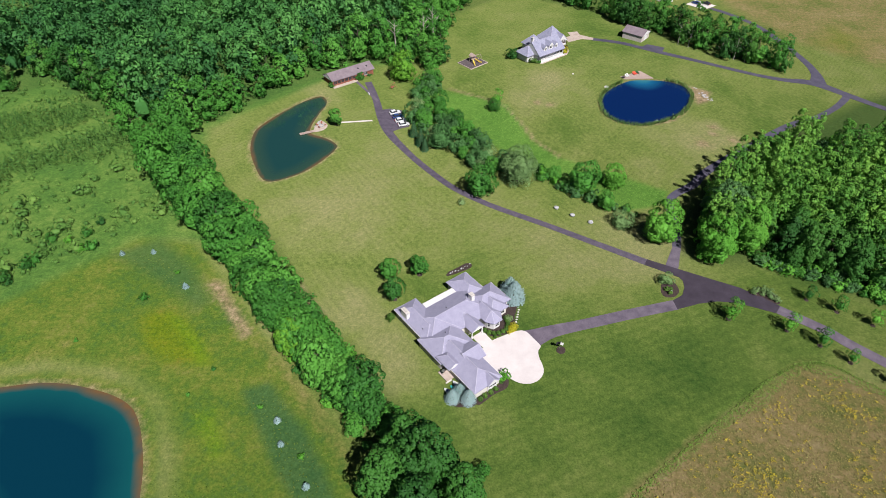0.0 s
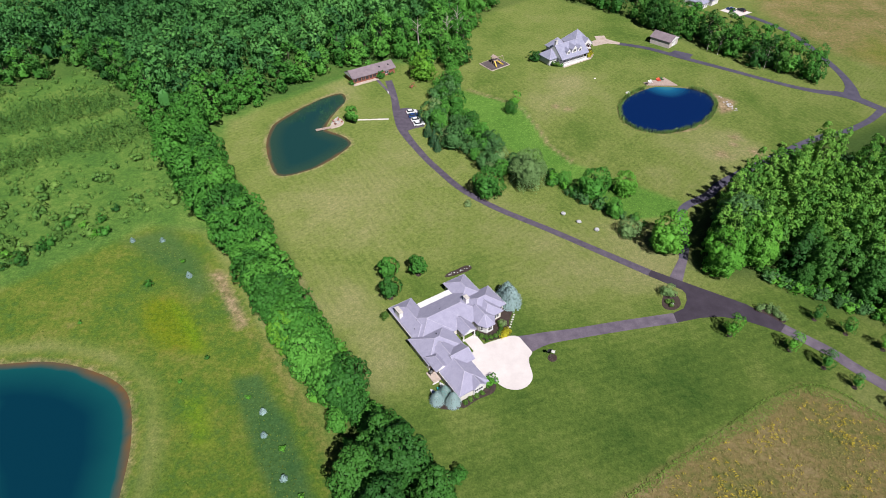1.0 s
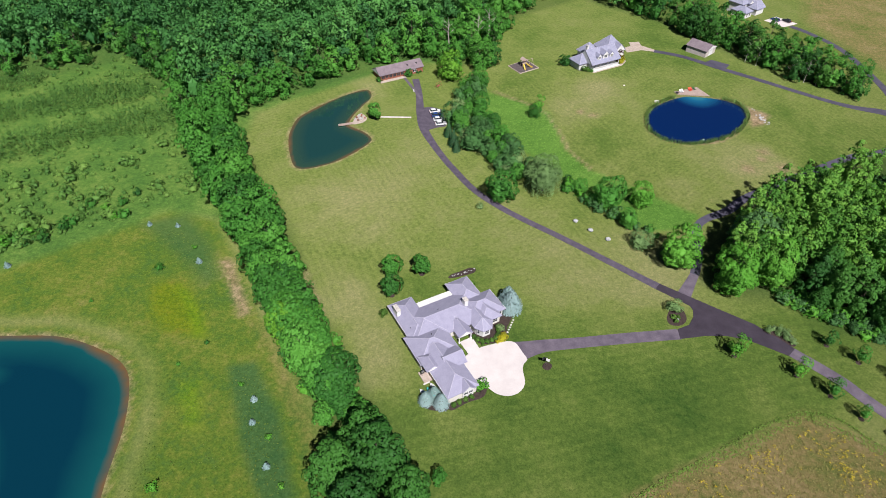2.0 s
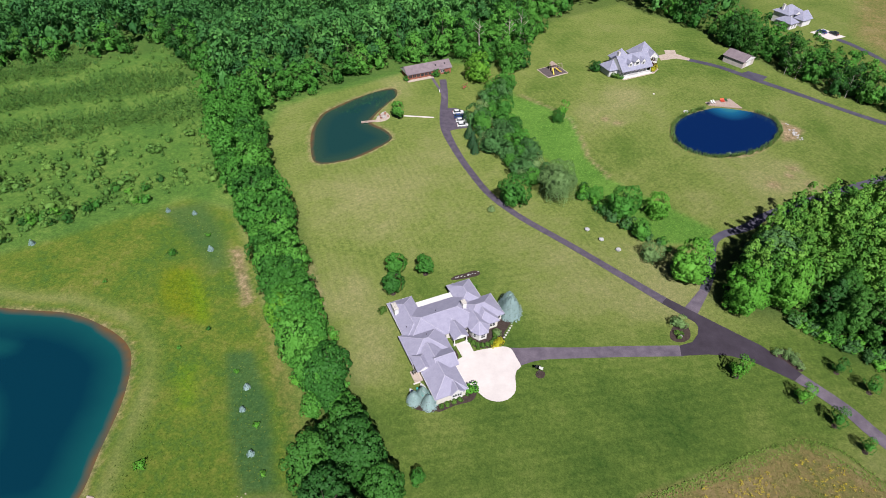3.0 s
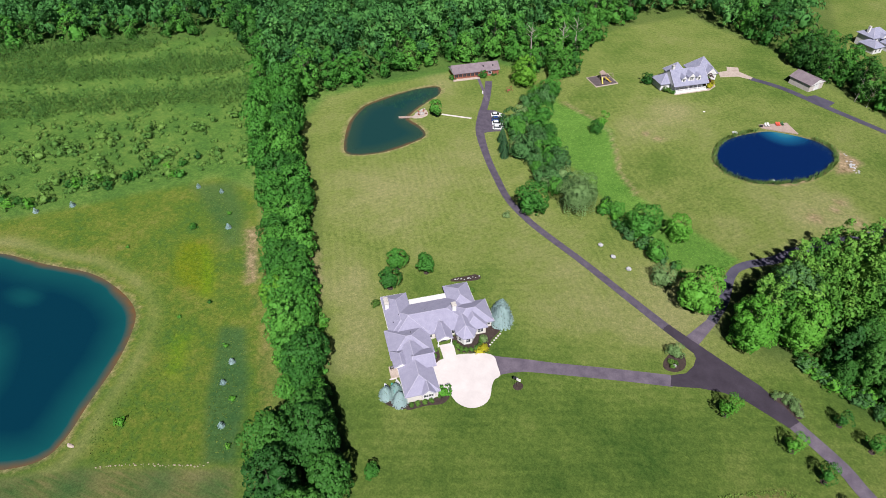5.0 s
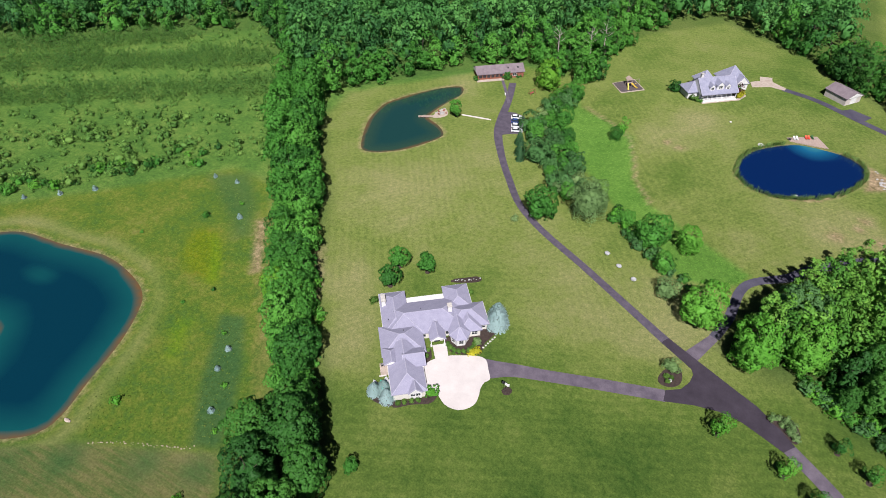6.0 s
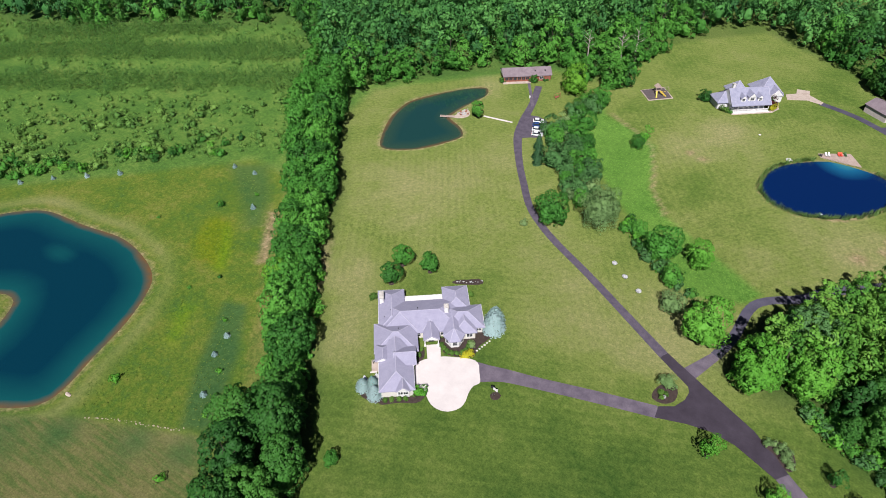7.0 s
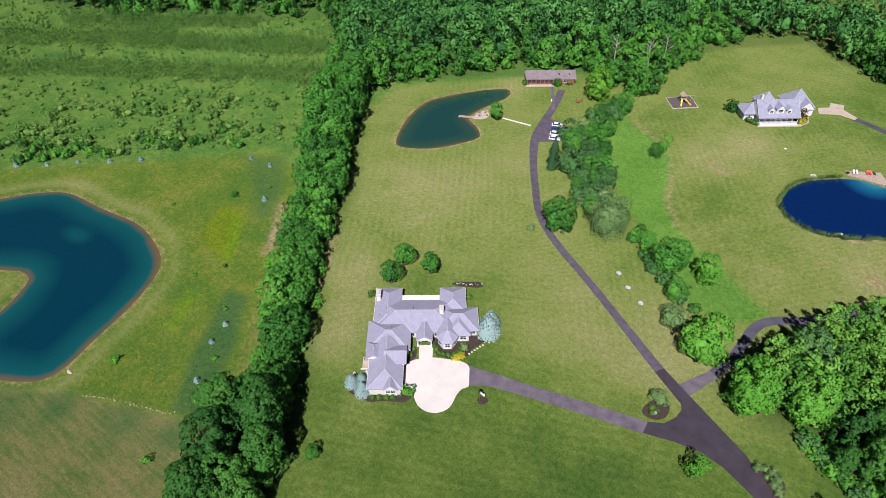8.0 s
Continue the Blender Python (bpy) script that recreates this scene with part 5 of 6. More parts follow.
def chimney(house, x, y, w, d, z0, z1, material=None):
    ob = part("chimney", box(x - w / 2, y - d / 2, z0, x + w / 2, y + d / 2, z1 - 0.15), material or M_TRIM, house, "pale boxed chimney")
    part("chimney_cap", join(box(x - w / 2 - 0.1, y - d / 2 - 0.1, z1 - 0.15, x + w / 2 + 0.1, y + d / 2 + 0.1, z1), box(x - w / 4, y - d / 4, z1, x + w / 4, y + d / 4, z1 + 0.18)), M_STONE, ob)
    return ob


# the large grey-roofed house
HOUSE = pose(-10.2, 110.15, 0, 0, 0, 36.9)
house = thing("ranch_house", HOUSE, "sprawling single-storey house, grey shingle roofs, cream walls", "house")
E = 2.55
wall(house, 0.45, -13, 6.5, -0.45, E - 0.1)
wall(house, 0.5, -15.0, 20, -4.6, E - 0.1)
wall(house, 17.25, -8, 23.15, -0.45, E - 0.1)
wall(house, 16.6, -14.5, 26.0, -7.65, E - 0.1)
wall(house, -0.75, -20.8, 9.1, -12.2, E - 0.1)
wall(house, 0.3, -32.1, 7.7, -19, E - 0.1)
wall(house, 19, -16.35, 23.95, -9.5, E - 0.1)
part("wall", prism([(16.4, -17.0), (17.6, -18.85), (19.6, -18.85), (20.85, -17.0), (20.85, -13), (16.4, -13)], -0.1, E - 0.1), M_TRIM, house, "white bay wall")
roof(house, 0, -14, 6.9, 0, E, 0.46)
roof(house, 0.05, -15.6, 21, -4.4, E + 0.01, 0.40, "x")
roof(house, 16.8, -9, 23.6, 0, E + 0.02, 0.46)
roof(house, 16.2, -15.2, 26.5, -7.2, E + 0.005, 0.52, "x")
roof(house, 18.4, -16.8, 24.4, -9.2, E + 0.015, 0.58)
roof(house, -1.2, -21.3, 9.6, -11.7, E + 0.025, 0.44, "x")
roof(house, -0.1, -32.5, 8.1, -18.0, E + 0.03, 0.50, "y", "hg")
part("valley_flashing", caps([((5.3, -10.0, 4.80), (9.5, -14.9, 2.90)), ((12.95, -12.4, 3.86), (10.95, -15.1, 2.80)), ((12.95, -12.4, 3.86), (14.95, -15.1, 2.80))], 0.24), M_CAP, house, "pale valley flashing")
# bay with a faceted roof
bay = [(15.9, -17.2), (17.3, -19.3), (19.9, -19.3), (21.3, -17.2), (21.3, -13), (15.9, -13)]
apex, back = (18.6, -16.4, 4.35), (18.6, -12.2, 4.35)
bv = [(x, y, E + 0.04) for x, y in bay] + [(x, y, E - 0.14) for x, y in bay] + [apex, back]
bay_roof = part("roof", (bv, [(0, 1, 12), (1, 2, 12), (2, 3, 12), (3, 4, 13, 12), (4, 5, 13), (5, 0, 12, 13)] + [(6 + i, 6 + (i + 1) % 6, (i + 1) % 6, i) for i in range(6)] + [tuple(range(11, 5, -1))]), M_ROOF, house)
part("ridge_cap", caps([(bv[i], apex) for i in range(4)] + [(apex, back)]), M_CAP, bay_roof)
# entry gable with columns
entry = roof(house, 10.9, -18.2, 15.0, -11.5, E + 0.12, 0.66, "y", "gh")
part("wall", box(11.4, -16.4, -0.1, 14.5, -14, E), M_WALL, house)
for cx in (11.3, 14.6):
    col = part("column", join(box(cx - 0.22, -18.0, -0.1, cx + 0.22, -17.56, 0.5), tube((cx, -17.78, 0.5), (cx, -17.78, E), 0.17, 0.14, 10)), M_TRIM, house, "white porch column")
door(house, 12.95, -16.42, 0, 1.5, 2.1, -90, M_DARK)
window(house, 12.95, -18.0, 3.05, 1.3, 0.7, -90, 2, 1)
# raised gables on the garage wing
wall(house, 3.9, -25.6, 8.3, -20.8, 3.35, M_TRIM, 2.4)
roof(house, 3.6, -26.0, 8.75, -20.4, 3.45, 0.52, "x", "gg")
wall(house, -0.7, -23.7, 2.6, -20.3, 3.0, M_TRIM, 2.4)
roof(house, -1.0, -24.1, 2.9, -19.0, 3.1, 0.62, "y", "gh")
roof(house, 3.6, -32.75, 7.1, -28.6, 2.6, 0.85, "y", "gh")
part("wall", box(3.95, -32.35, -0.1, 6.75, -31.9, 2.6), M_TRIM, house)
window(house, 4.75, -32.36, 1.75, 1.0, 1.3, -90)
window(house, 5.95, -32.36, 1.75, 1.0, 1.3, -90)
for i, y in enumerate((-30.0, -26.9)):
    door(house, 7.72, y, 0, 2.6, 2.15, 0, M_TRIM, 4)
door(house, 7.72, -23.4, 0, 2.6, 2.15, 0, M_TRIM, 4)
for x, y, a in ((17.0, -17.95, -123), (18.6, -18.87, -90), (20.25, -17.95, -56)):
    window(house, x, y, 1.5, 1.05, 1.4, a)
window(house, 22.5, -16.37, 1.5, 1.4, 1.3, -90)
window(house, 25.0, -14.52, 1.5, 1.2, 1.3, -90)
for x in (9.95, 15.75):
    window(house, x, -15.02, 1.5, 0.7, 1.5, -90, 1, 2)
for y in (-2.5, -6.0, -9.5):
    window(house, 0.43, y, 1.5, 1.4, 1.3, 180)
for y in (-14, -17.5):
    window(house, -0.77, y, 1.5, 1.5, 1.3, 180)
for y in (-27, -30):
    window(house, 0.28, y, 1.6, 1.0, 1.2, 180)
chimney(house, 0.95, -3.9, 1.0, 2.4, 0.0, 4.9)
chimney(house, 17.2, -10.2, 1.0, 1.3, 2.5, 6.0)
part("porch_roof", box(6.95, -4.5, 2.46, 16.75, -2.75, 2.62), M_ROOF_WHITE, house, "flat white porch roof")
for x in (7.4, 10.3, 13.3, 16.3):
    part("post", box(x - 0.08, -3.0, -0.1, x + 0.08, -2.84, 2.46), M_TRIM, house)
for x, y, z in ((3.2, -8.6, 3.95), (1.6, -10.3, 3.28), (4.9, -15.2, 4.25), (10, -9, 4.5)):
    part("vent_pipe", tube((x, y, z - 0.4), (x, y, z + 0.35), 0.07, 0.07, 8), M_DARK, house)
part("gutter", join(box(-0.08, -14, E - 0.16, 0.0, 0, E - 0.02), box(0, -0.02, E - 0.16, 6.9, 0.06, E - 0.02), box(16.8, -0.02, E - 0.16, 23.6, 0.06, E - 0.02), box(23.6, -7.2, E - 0.16, 23.68, 0, E - 0.02), box(26.5, -15.2, E - 0.16, 26.58, -7.2, E - 0.02), box(-0.18, -32.5, E - 0.14, -0.1, -24, E), box(8.1, -32.5, E - 0.14, 8.18, -21, E)), M_TRIM, house, "white gutter")


def in_house(x, y, z=0.0, a=0.0):
    return HOUSE @ pose(x, y, z, 0, 0, a)


single("side_terrace", box(-1.9, -24.6, -0.05, 0.2, -21.2, 0.32), M_PAVER, "small tan side terrace with steps", "terrace", m=HOUSE)
single("terrace_step", box(-2.3, -24.9, -0.05, -0.6, -24.6, 0.17), M_CONCRETE, "pale step below the side terrace", "step", m=HOUSE)


def grill(m):
    g = thing("barbecue_grill", m, "small dark barbecue grill on the side terrace", "grill")
    part("body", join(box(-0.4, -0.28, 0.6, 0.4, 0.28, 0.95)), M_DARK, g)
    part("lid", join(tube((-0.38, 0, 0.97), (0.38, 0, 0.97), 0.27, 0.27, 10)), M_STEEL, g)
    for x in (-0.33, 0.33):
        for y in (-0.2, 0.2):
            part("leg", box(x - 0.03, y - 0.03, 0, x + 0.03, y + 0.03, 0.6), M_DARK, g)


grill(in_house(-1.2, -22.2, 0.32, 20))


def covered_craft(m, hull, cover, label):
    c = thing("covered_watercraft", m, label, "watercraft", "craft behind the house")
    n = 9
    v = []
    for i in range(n):
        t = i / (n - 1)
        w, h = 0.62 * math.sin(math.pi * min(1, 0.25 + t * 0.75)) ** 0.7 + 0.04, 0.55
        y = -1.5 + 3.0 * t
        v += [(-w * 0.55, y, 0.0), (w * 0.55, y, 0.0), (w, y, h), (0, y, h + 0.25 * math.sin(math.pi * t)), (-w, y, h)]
    f = [(5 * i + k, 5 * i + (k + 1) % 5, 5 * i + 5 + (k + 1) % 5, 5 * i + 5 + k) for i in range(n - 1) for k in range(5)] + [(4, 3, 2, 1, 0), tuple(range(5 * n - 5, 5 * n))]
    part("hull", (v, f), hull, c, smooth=False)
    part("cover", ball(0.42, 3, 0.1, (1, 1.8, 0.75), 2, (0, 0.1, 0.62)), cover, c, "fitted cover")


covered_craft(in_house(-3.4, -27.3, 0, 10), M_PAINT_WHITE, M_BLUE, "white watercraft with a blue seat")
covered_craft(in_house(-1.9, -27.6, 0, 4), M_TEAL, M_TEAL, "watercraft under a teal cover")
covered_craft(in_house(-0.75, -26.9, 0, 0), M_PAINT_WHITE, M_PAINT_WHITE, "white covered watercraft beside the wall")

# beds of mulch and planting round the house
def bed(name, pts, label, z=0.06, closed=True):
    return single(name, prism([tuple(p) for p in spline(pts, True, 0.6)], -0.08, z, 0.15), M_MULCH, label, "flower bed", kind="structure")


def local(pts):
    return [tuple((HOUSE @ Vector((x, y, 0)))[:2]) for x, y in pts]


bed("trim_bed_front", local([(15.3, -15.6), (15.4, -19.8), (18, -21.6), (21.6, -22.2), (23.0, -22.0), (24.6, -19.2), (26.6, -17.6), (29.8, -14.6), (29.3, -11.5), (26.3, -13.5)]), "dark mulch bed under the bay", 0.05)
bed("trim_bed_entry", local([(7.9, -21.0), (10.7, -18.0), (10.9, -21.3), (8.6, -23.4), (7.9, -23.0)]), "dark mulch bed beside the walk", 0.05)
bed("trim_bed_garage", local([(0, -32.3), (7.6, -32.3), (10.2, -30.2), (10.9, -31.6), (8.6, -34.2), (4, -33.9), (0, -34)]), "dark mulch bed before the garage", 0.05)
bed("trim_bed_spruces", local([(-4.6, -29.0), (-1.0, -29.2), (0.1, -30.5), (0, -33.2), (-1.5, -33.4), (-4.5, -31.2)]), "brown mulch under the spruces", 0.05)
bed("trim_bed_back", [(3.6, 125.2), (3.9, 126.7), (6.5, 128.7), (9.2, 130.6), (10.8, 130.3), (10.5, 128.8), (7.5, 126.8)], "kidney-shaped mulch bed behind the house", 0.07)
bed("trim_bed_island", [(61.6, 119.4), (62.2, 117.3), (64.7, 117.2), (66.7, 119.2), (66.7, 122.2), (65.2, 124.2), (62.8, 122.6)], "round mulch island at the fork", 0.07)
bed("trim_bed_drive", [(85.3, 118.9), (88.6, 121.0), (91.3, 120.4), (92.9, 117.6), (92.6, 114.9), (91.2, 114.6), (88.5, 117.0)], "mulch bed along the drive", 0.08)
bed("trim_bed_flag", [(30.0, 98.6), (30.8, 100.2), (32.4, 99.8), (32.3, 98.2), (31.0, 97.6)], "round mulch bed with flags", 0.07)


def hplant(key, x, y, s=1.0, **kw):
    p = HOUSE @ Vector((x, y, 0))
    return plant(key, p.x, p.y, s, turn(), **kw)


for x, y, s in ((28.9, -13.9, 1.08), (29.6, -11.5, 0.95)):
    hplant("bluespruce", x, y, s)
for x, y, s in ((-3.9, -29.2, 0.62), (-1.6, -28.8, 0.60), (-1.2, -31.6, 0.66)):
    hplant("bluespruce", x, y, s)
for i in range(4):
    hplant("box", 1.1 + 1.6 * i, -33.1, 1.05, group="clipped shrubs")
hplant("shrub1", 9.0, -31.8, 1.0, label="bright green spreading shrub at the garage corner")
for i in range(9):
    a = math.pi * (1.05 + 0.9 * i / 8)
    hplant("box", 18.9 + 3.5 * math.cos(a), -17.6 + 3.4 * math.sin(a), 1.1, group="bay hedge", label="clipped green shrub in a curved hedge")
hplant("gold", 20.8, -22.0, 1.1)
hplant("gold", 22.0, -21.4, 1.1)
hplant("olive", 22.6, -18.7, 0.32, label="low blue-green shrub in the bed")
for x, y in ((9.2, -19.6), (9.6, -20.8), (8.8, -21.8), (16.2, -21.0), (10.2, -19.0)):
    hplant("box", x, y, RND.uniform(0.7, 1.0), group="entry shrubs", label="small green shrub by the walk")
hplant("box", -1.3, -0.2, 2.0, label="round clipped shrub at the house corner")
hplant("box", 24.7, -1.4, 1.4, label="round clipped shrub behind the house")
for i in range(6):
    p = HOUSE @ Vector((23.9 + 0.70 * i, -20.4 + 0.55 * i, 0))
    single("stepping_stone", ball(0.34, i, 0.1, (1, 0.8, 0.25), 1, (p.x, p.y, 0.08)), M_CONCRETE, "pale stepping stone in the mulch", "stone", "stepping stones")
for i in range(12):
    t = i / 11
    single("bed_rock", ball(RND.uniform(0.15, 0.32), i + 20, 0.2, (1, 1, 0.7), 1, (4.4 + 5.6 * t + RND.uniform(-.3, .3), 126 + 3.8 * t + RND.uniform(-.5, .5), 0.12)), M_ROCK, "small pale rock in a mulch bed", "rock", "bed rocks")
for x, y, s in ((63.8, 122.9, 0.85),):
    plant("olive", x, y, s * 0.72, turn(), label="green shrub on the mulch island")
for x, y, s in ((63.2, 119.8, 1.2), (64.6, 120.0, 1.0), (63.9, 118.5, 1.1)):
    plant("box", x, y, s, turn(), group="island shrubs", label="round light green shrub on the mulch island")
single("island_rock", ball(0.45, 4, 0.2, (1, 0.8, 0.8), 2, (64.4, 119.1, 0.2)), M_ROCK, "pale rock on the mulch island", "rock")
for x, y in ((86.7, 118.9), (88.2, 119.6), (89.7, 119.6), (91.0, 118.6), (89.0, 118.0), (90.6, 117.0), (91.7, 116.5), (92.0, 115.6)):
    plant("olive", x, y, RND.uniform(0.22, 0.33), turn(), group="drive shrubs", label="grey-green low shrub in the drive bed")
for x, y in ((-10.4, 116.3), (-12.0, 124.0), (-3.9, 125.8)):
    plant("garden0", x, y, RND.uniform(0.98, 1.08), turn(), group="garden trees")
    single("mulch_ring", prism([(x + 0.85 * math.cos(a * 0.5236), y + 0.85 * math.sin(a * 0.5236)) for a in range(12)], -0.05, 0.07, 0.2), M_MULCH, "ring of dark mulch round a tree", "mulch ring", "mulch rings")
for i, (x, y, s) in enumerate(((76.6, 109.3, 1.25), (90.2, 105.3, 1.08), (96.4, 100.3, 1.05), (101.3, 94.9, 0.8), (100.1, 116.2, 0.9), (106.2, 111.7, 1.0), (113.3, 107.0, 0.95), (107.5, 89, 0.8), (119.5, 102, 0.9))):
    plant(f"sapling{(0, 0, 1, 1, 1, 1, 0, 1, 0)[i]}", x, y, s, turn(), group="drive trees")
    single("mulch_ring", prism([(x + 0.75 * math.cos(a * 0.5236), y + 0.75 * math.sin(a * 0.5236)) for a in range(12)], -0.05, 0.07, 0.2), M_MULCH, "ring of dark mulch round a young tree", "mulch ring", "mulch rings")
plant("olive", 9.0, 158.6, 0.36, turn(), label="low spreading juniper on the lawn")


def flag(m, cloth, label):
    f = thing("garden_flag", m, label, "flag", "garden flags")
    part("pole", tube((0, 0, 0), (0, 0, 3.2), 0.035, 0.025, 8), M_STEEL, f)
    v, q = [], []
    for i in range(6):
        x = 0.04 + 1.1 * i / 5
        w = 0.10 * math.sin(i * 1.5)
        for zz in (3.15 - 0.12 * i, 2.3 - 0.16 * i):
            v += [(x, w - 0.012, zz), (x, w + 0.012, zz)]
    for i in range(5):
        k = 4 * i
        q += [(k, k + 2, k + 6, k + 4), (k + 1, k + 5, k + 7, k + 3), (k, k + 4, k + 5, k + 1), (k + 2, k + 3, k + 7, k + 6)]
    q += [(0, 1, 3, 2), (20, 22, 23, 21)]
    part("cloth", (v, q), cloth, f)


flag(pose(30.7, 98.6, 0.05, 0, 0, 25), M_TRIM, "white flag on a short pole in a mulch bed")
flag(pose(31.0, 99.0, 0.05, 0, 0, 165), M_DARK, "dark flag on a short pole in a mulch bed")
for i, (x, y) in enumerate(((38.6, 156.2), (43.1, 152.5), (48.1, 149.0))):
    single("boulder", ball(0.75, 30 + i, 0.16, (1.1, 0.9, 0.75), 2, (x, y, 0.35)), M_ROCK, "grey boulder on the lawn beside the drive", "boulder", "boulders")
for i in range(22):
    a = RND.uniform(0, 1)
    p = (107 + 4.5 * a + RND.uniform(-1, 1), 236.5 - 11 * a + RND.uniform(-1, 1))
    single("shore_rock", ball(RND.uniform(0.2, 0.5), 60 + i, 0.2, (1.2, 1, 0.5), 1, (*p, 0.05)), M_ROCK, "pale flat rock on the sandy shore", "rock", "shore rocks")

# log house
log = thing("log_house", pose(-41.8, 242.2, 0, 0, 0, 37.3), "long red-brown log house with a shed roof porch", "house")
for i in range(10):
    part("log", box(0.0, 0.25 - 0.02 * (i % 2), 0.26 * i, 20.0, 7.6, 0.26 * i + 0.235), M_LOG, log)
roof(log, -0.5, -0.15, 20.5, 8.1, 2.6, 0.52, "x", "gg", M_ROOF_BROWN, True, M_ROOF_BROWN)
part("porch_step", box(-0.6, -1.6, -0.05, 11.2, 0.2, 0.18), M_PAVER, log)
for i in range(7):
    part("post", box(0.1 + 1.8 * i, 0.1, 0.15, 0.25 + 1.8 * i, 0.24, 2.5), M_LOG, log)
for i in range(6):
    window(log, 1.1 + 1.8 * i, 0.22, 1.5, 1.4, 1.25, -90, 2, 1, M_LOG)
window(log, 16.0, 0.22, 1.5, 1.4, 1.1, -90, 2, 1)
door(log, 13.0, 0.22, 0.1, 1.0, 2.05, -90, M_DARK)
for x in (13.5, 17.8):
    part("roof_vent", box(x - 0.25, 1.8, 3.4, x + 0.25, 2.4, 4.1), M_DARK, log)
for x, y, s in ((-0.8, 0.4, 0.8), (12.5, -0.6, 1.25), (17.4, 0.3, 0.55), (18.6, 0.4, 0.5)):
    p = pose(-41.8, 242.2, 0, 0, 0, 37.3) @ Vector((x, y, 0))
    plant("shrub3", p.x, p.y, s, turn(), group="log house shrubs", label="dark green shrub against the log wall")


# far grey-roofed house with a porch and dormers
FAR = pose(46.6, 260.3, 0, 0, 0, 37.2)
fh = thing("dormered_house", FAR, "cream house with grey roofs, front porch and three dormers", "house")
wall(fh, 0.3, 2.4, 14.2, 10.6, 3.2, M_TRIM)
roof(fh, -0.6, -0.4, 15.0, 11.2, 2.9, 0.80, "x", "gg", M_ROOF_FAR)
wall(fh, -4.2, 3.6, 0.6, 10.2, 2.9, M_TRIM)
roof(fh, -4.8, 3.0, 2.5, 10.8, 2.7, 0.72, "x", "hg", M_ROOF_FAR)
wall(fh, 3.2, 8.4, 9.6, 14.6, 3.4, M_TRIM)
roof(fh, 2.6, 7.6, 10.2, 15.2, 3.4, 1.08, "y", "hh", M_ROOF_FAR)
part("porch_floor", box(0, -1.1, -0.1, 14.6, 2.5, 0.35), M_TRIM, fh)
part("porch_step", box(6.2, -1.5, -0.1, 8.6, -0.7, 0.18), M_TRIM, fh)
for i in range(8):
    part("porch_post", box(0.1 + 2.03 * i, 0.05, 0.3, 0.28 + 2.03 * i, 0.23, 2.8), M_TRIM, fh)
part("porch_rail", join(box(0.1, 0.08, 1.05, 14.4, 0.2, 1.15), box(0.1, 0.08, 0.45, 14.4, 0.2, 0.53), *[box(0.3 + 0.24 * i, 0.1, 0.5, 0.36 + 0.24 * i, 0.17, 1.08) for i in range(58)]), M_TRIM, fh, "white porch rail")
for i in range(6):
    window(fh, 1.6 + 2.2 * i, 2.38, 1.6, 1.1, 1.5, -90)
for x, w, z1 in ((4.0, 1.9, 5.35), (7.3, 2.8, 5.75), (10.6, 1.9, 5.35)):
    d = part("dormer", box(x - w / 2, 1.05, 3.9, x + w / 2, 4.0, z1), M_TRIM, fh, "white dormer")
    v, f, e = roof_shape(x - w / 2 - 0.18, 0.85, x + w / 2 + 0.18, 5.2, z1, 1.0, "y", "gg", 0.1)
    part("dormer_roof", (v, f), M_ROOF_FAR, d, "grey dormer roof")
    part("dormer_gable", ([(x - w / 2, 1.0, z1 - 0.1), (x + w / 2, 1.0, z1 - 0.1), (x, 1.0, z1 + w * 0.48), (x - w / 2, 0.8, z1 - 0.1), (x + w / 2, 0.8, z1 - 0.1), (x, 0.8, z1 + w * 0.48)], [(2, 1, 0), (3, 4, 5), (0, 1, 4, 3), (1, 2, 5, 4), (2, 0, 3, 5)]), M_TRIM, d, "white dormer gable")
    window(fh, x, 1.03, z1 - 0.72, w * 0.5, 1.0, -90, 2, 2)
chimney(fh, 2.5, 8.0, 0.9, 1.1, 2.0, 8.0)
gv = thing("garage_wing", FAR, "cream garage wing with a steep hipped grey roof", "garage")
wall(gv, 14.0, 7.6, 23.2, 16.2, 2.9, M_TRIM)
roof(gv, 13.4, 7.0, 23.8, 16.8, 2.9, 1.05, "y", "hh", M_ROOF_FAR)
wall(gv, 17.4, 6.2, 22.8, 9.0, 2.9, M_TRIM)
roof(gv, 17.0, 5.8, 23.2, 13.0, 2.95, 0.95, "y", "gh", M_ROOF_FAR)
window(gv, 19.3, 6.0, 3.7, 0.9, 1.3, -90)
window(gv, 20.9, 6.0, 3.7, 0.9, 1.3, -90)
for y in (10.6, 14.4):
    door(gv, 23.22, y, 0, 2.6, 2.1, 0, M_TRIM, 4)
single("pavement_far_walk", prism([tuple((FAR @ Vector((x, y, 0)))[:2]) for x, y in ((-0.5, -1.9), (15.2, -1.9), (19.4, 0.6), (21.6, 5.4), (20.2, 5.9), (18.0, 1.8), (14.6, -0.6), (-0.5, -0.75))], -0.1, 0.06), M_PAVER, "curved paver walk before the porch", "pavement", kind="structure")
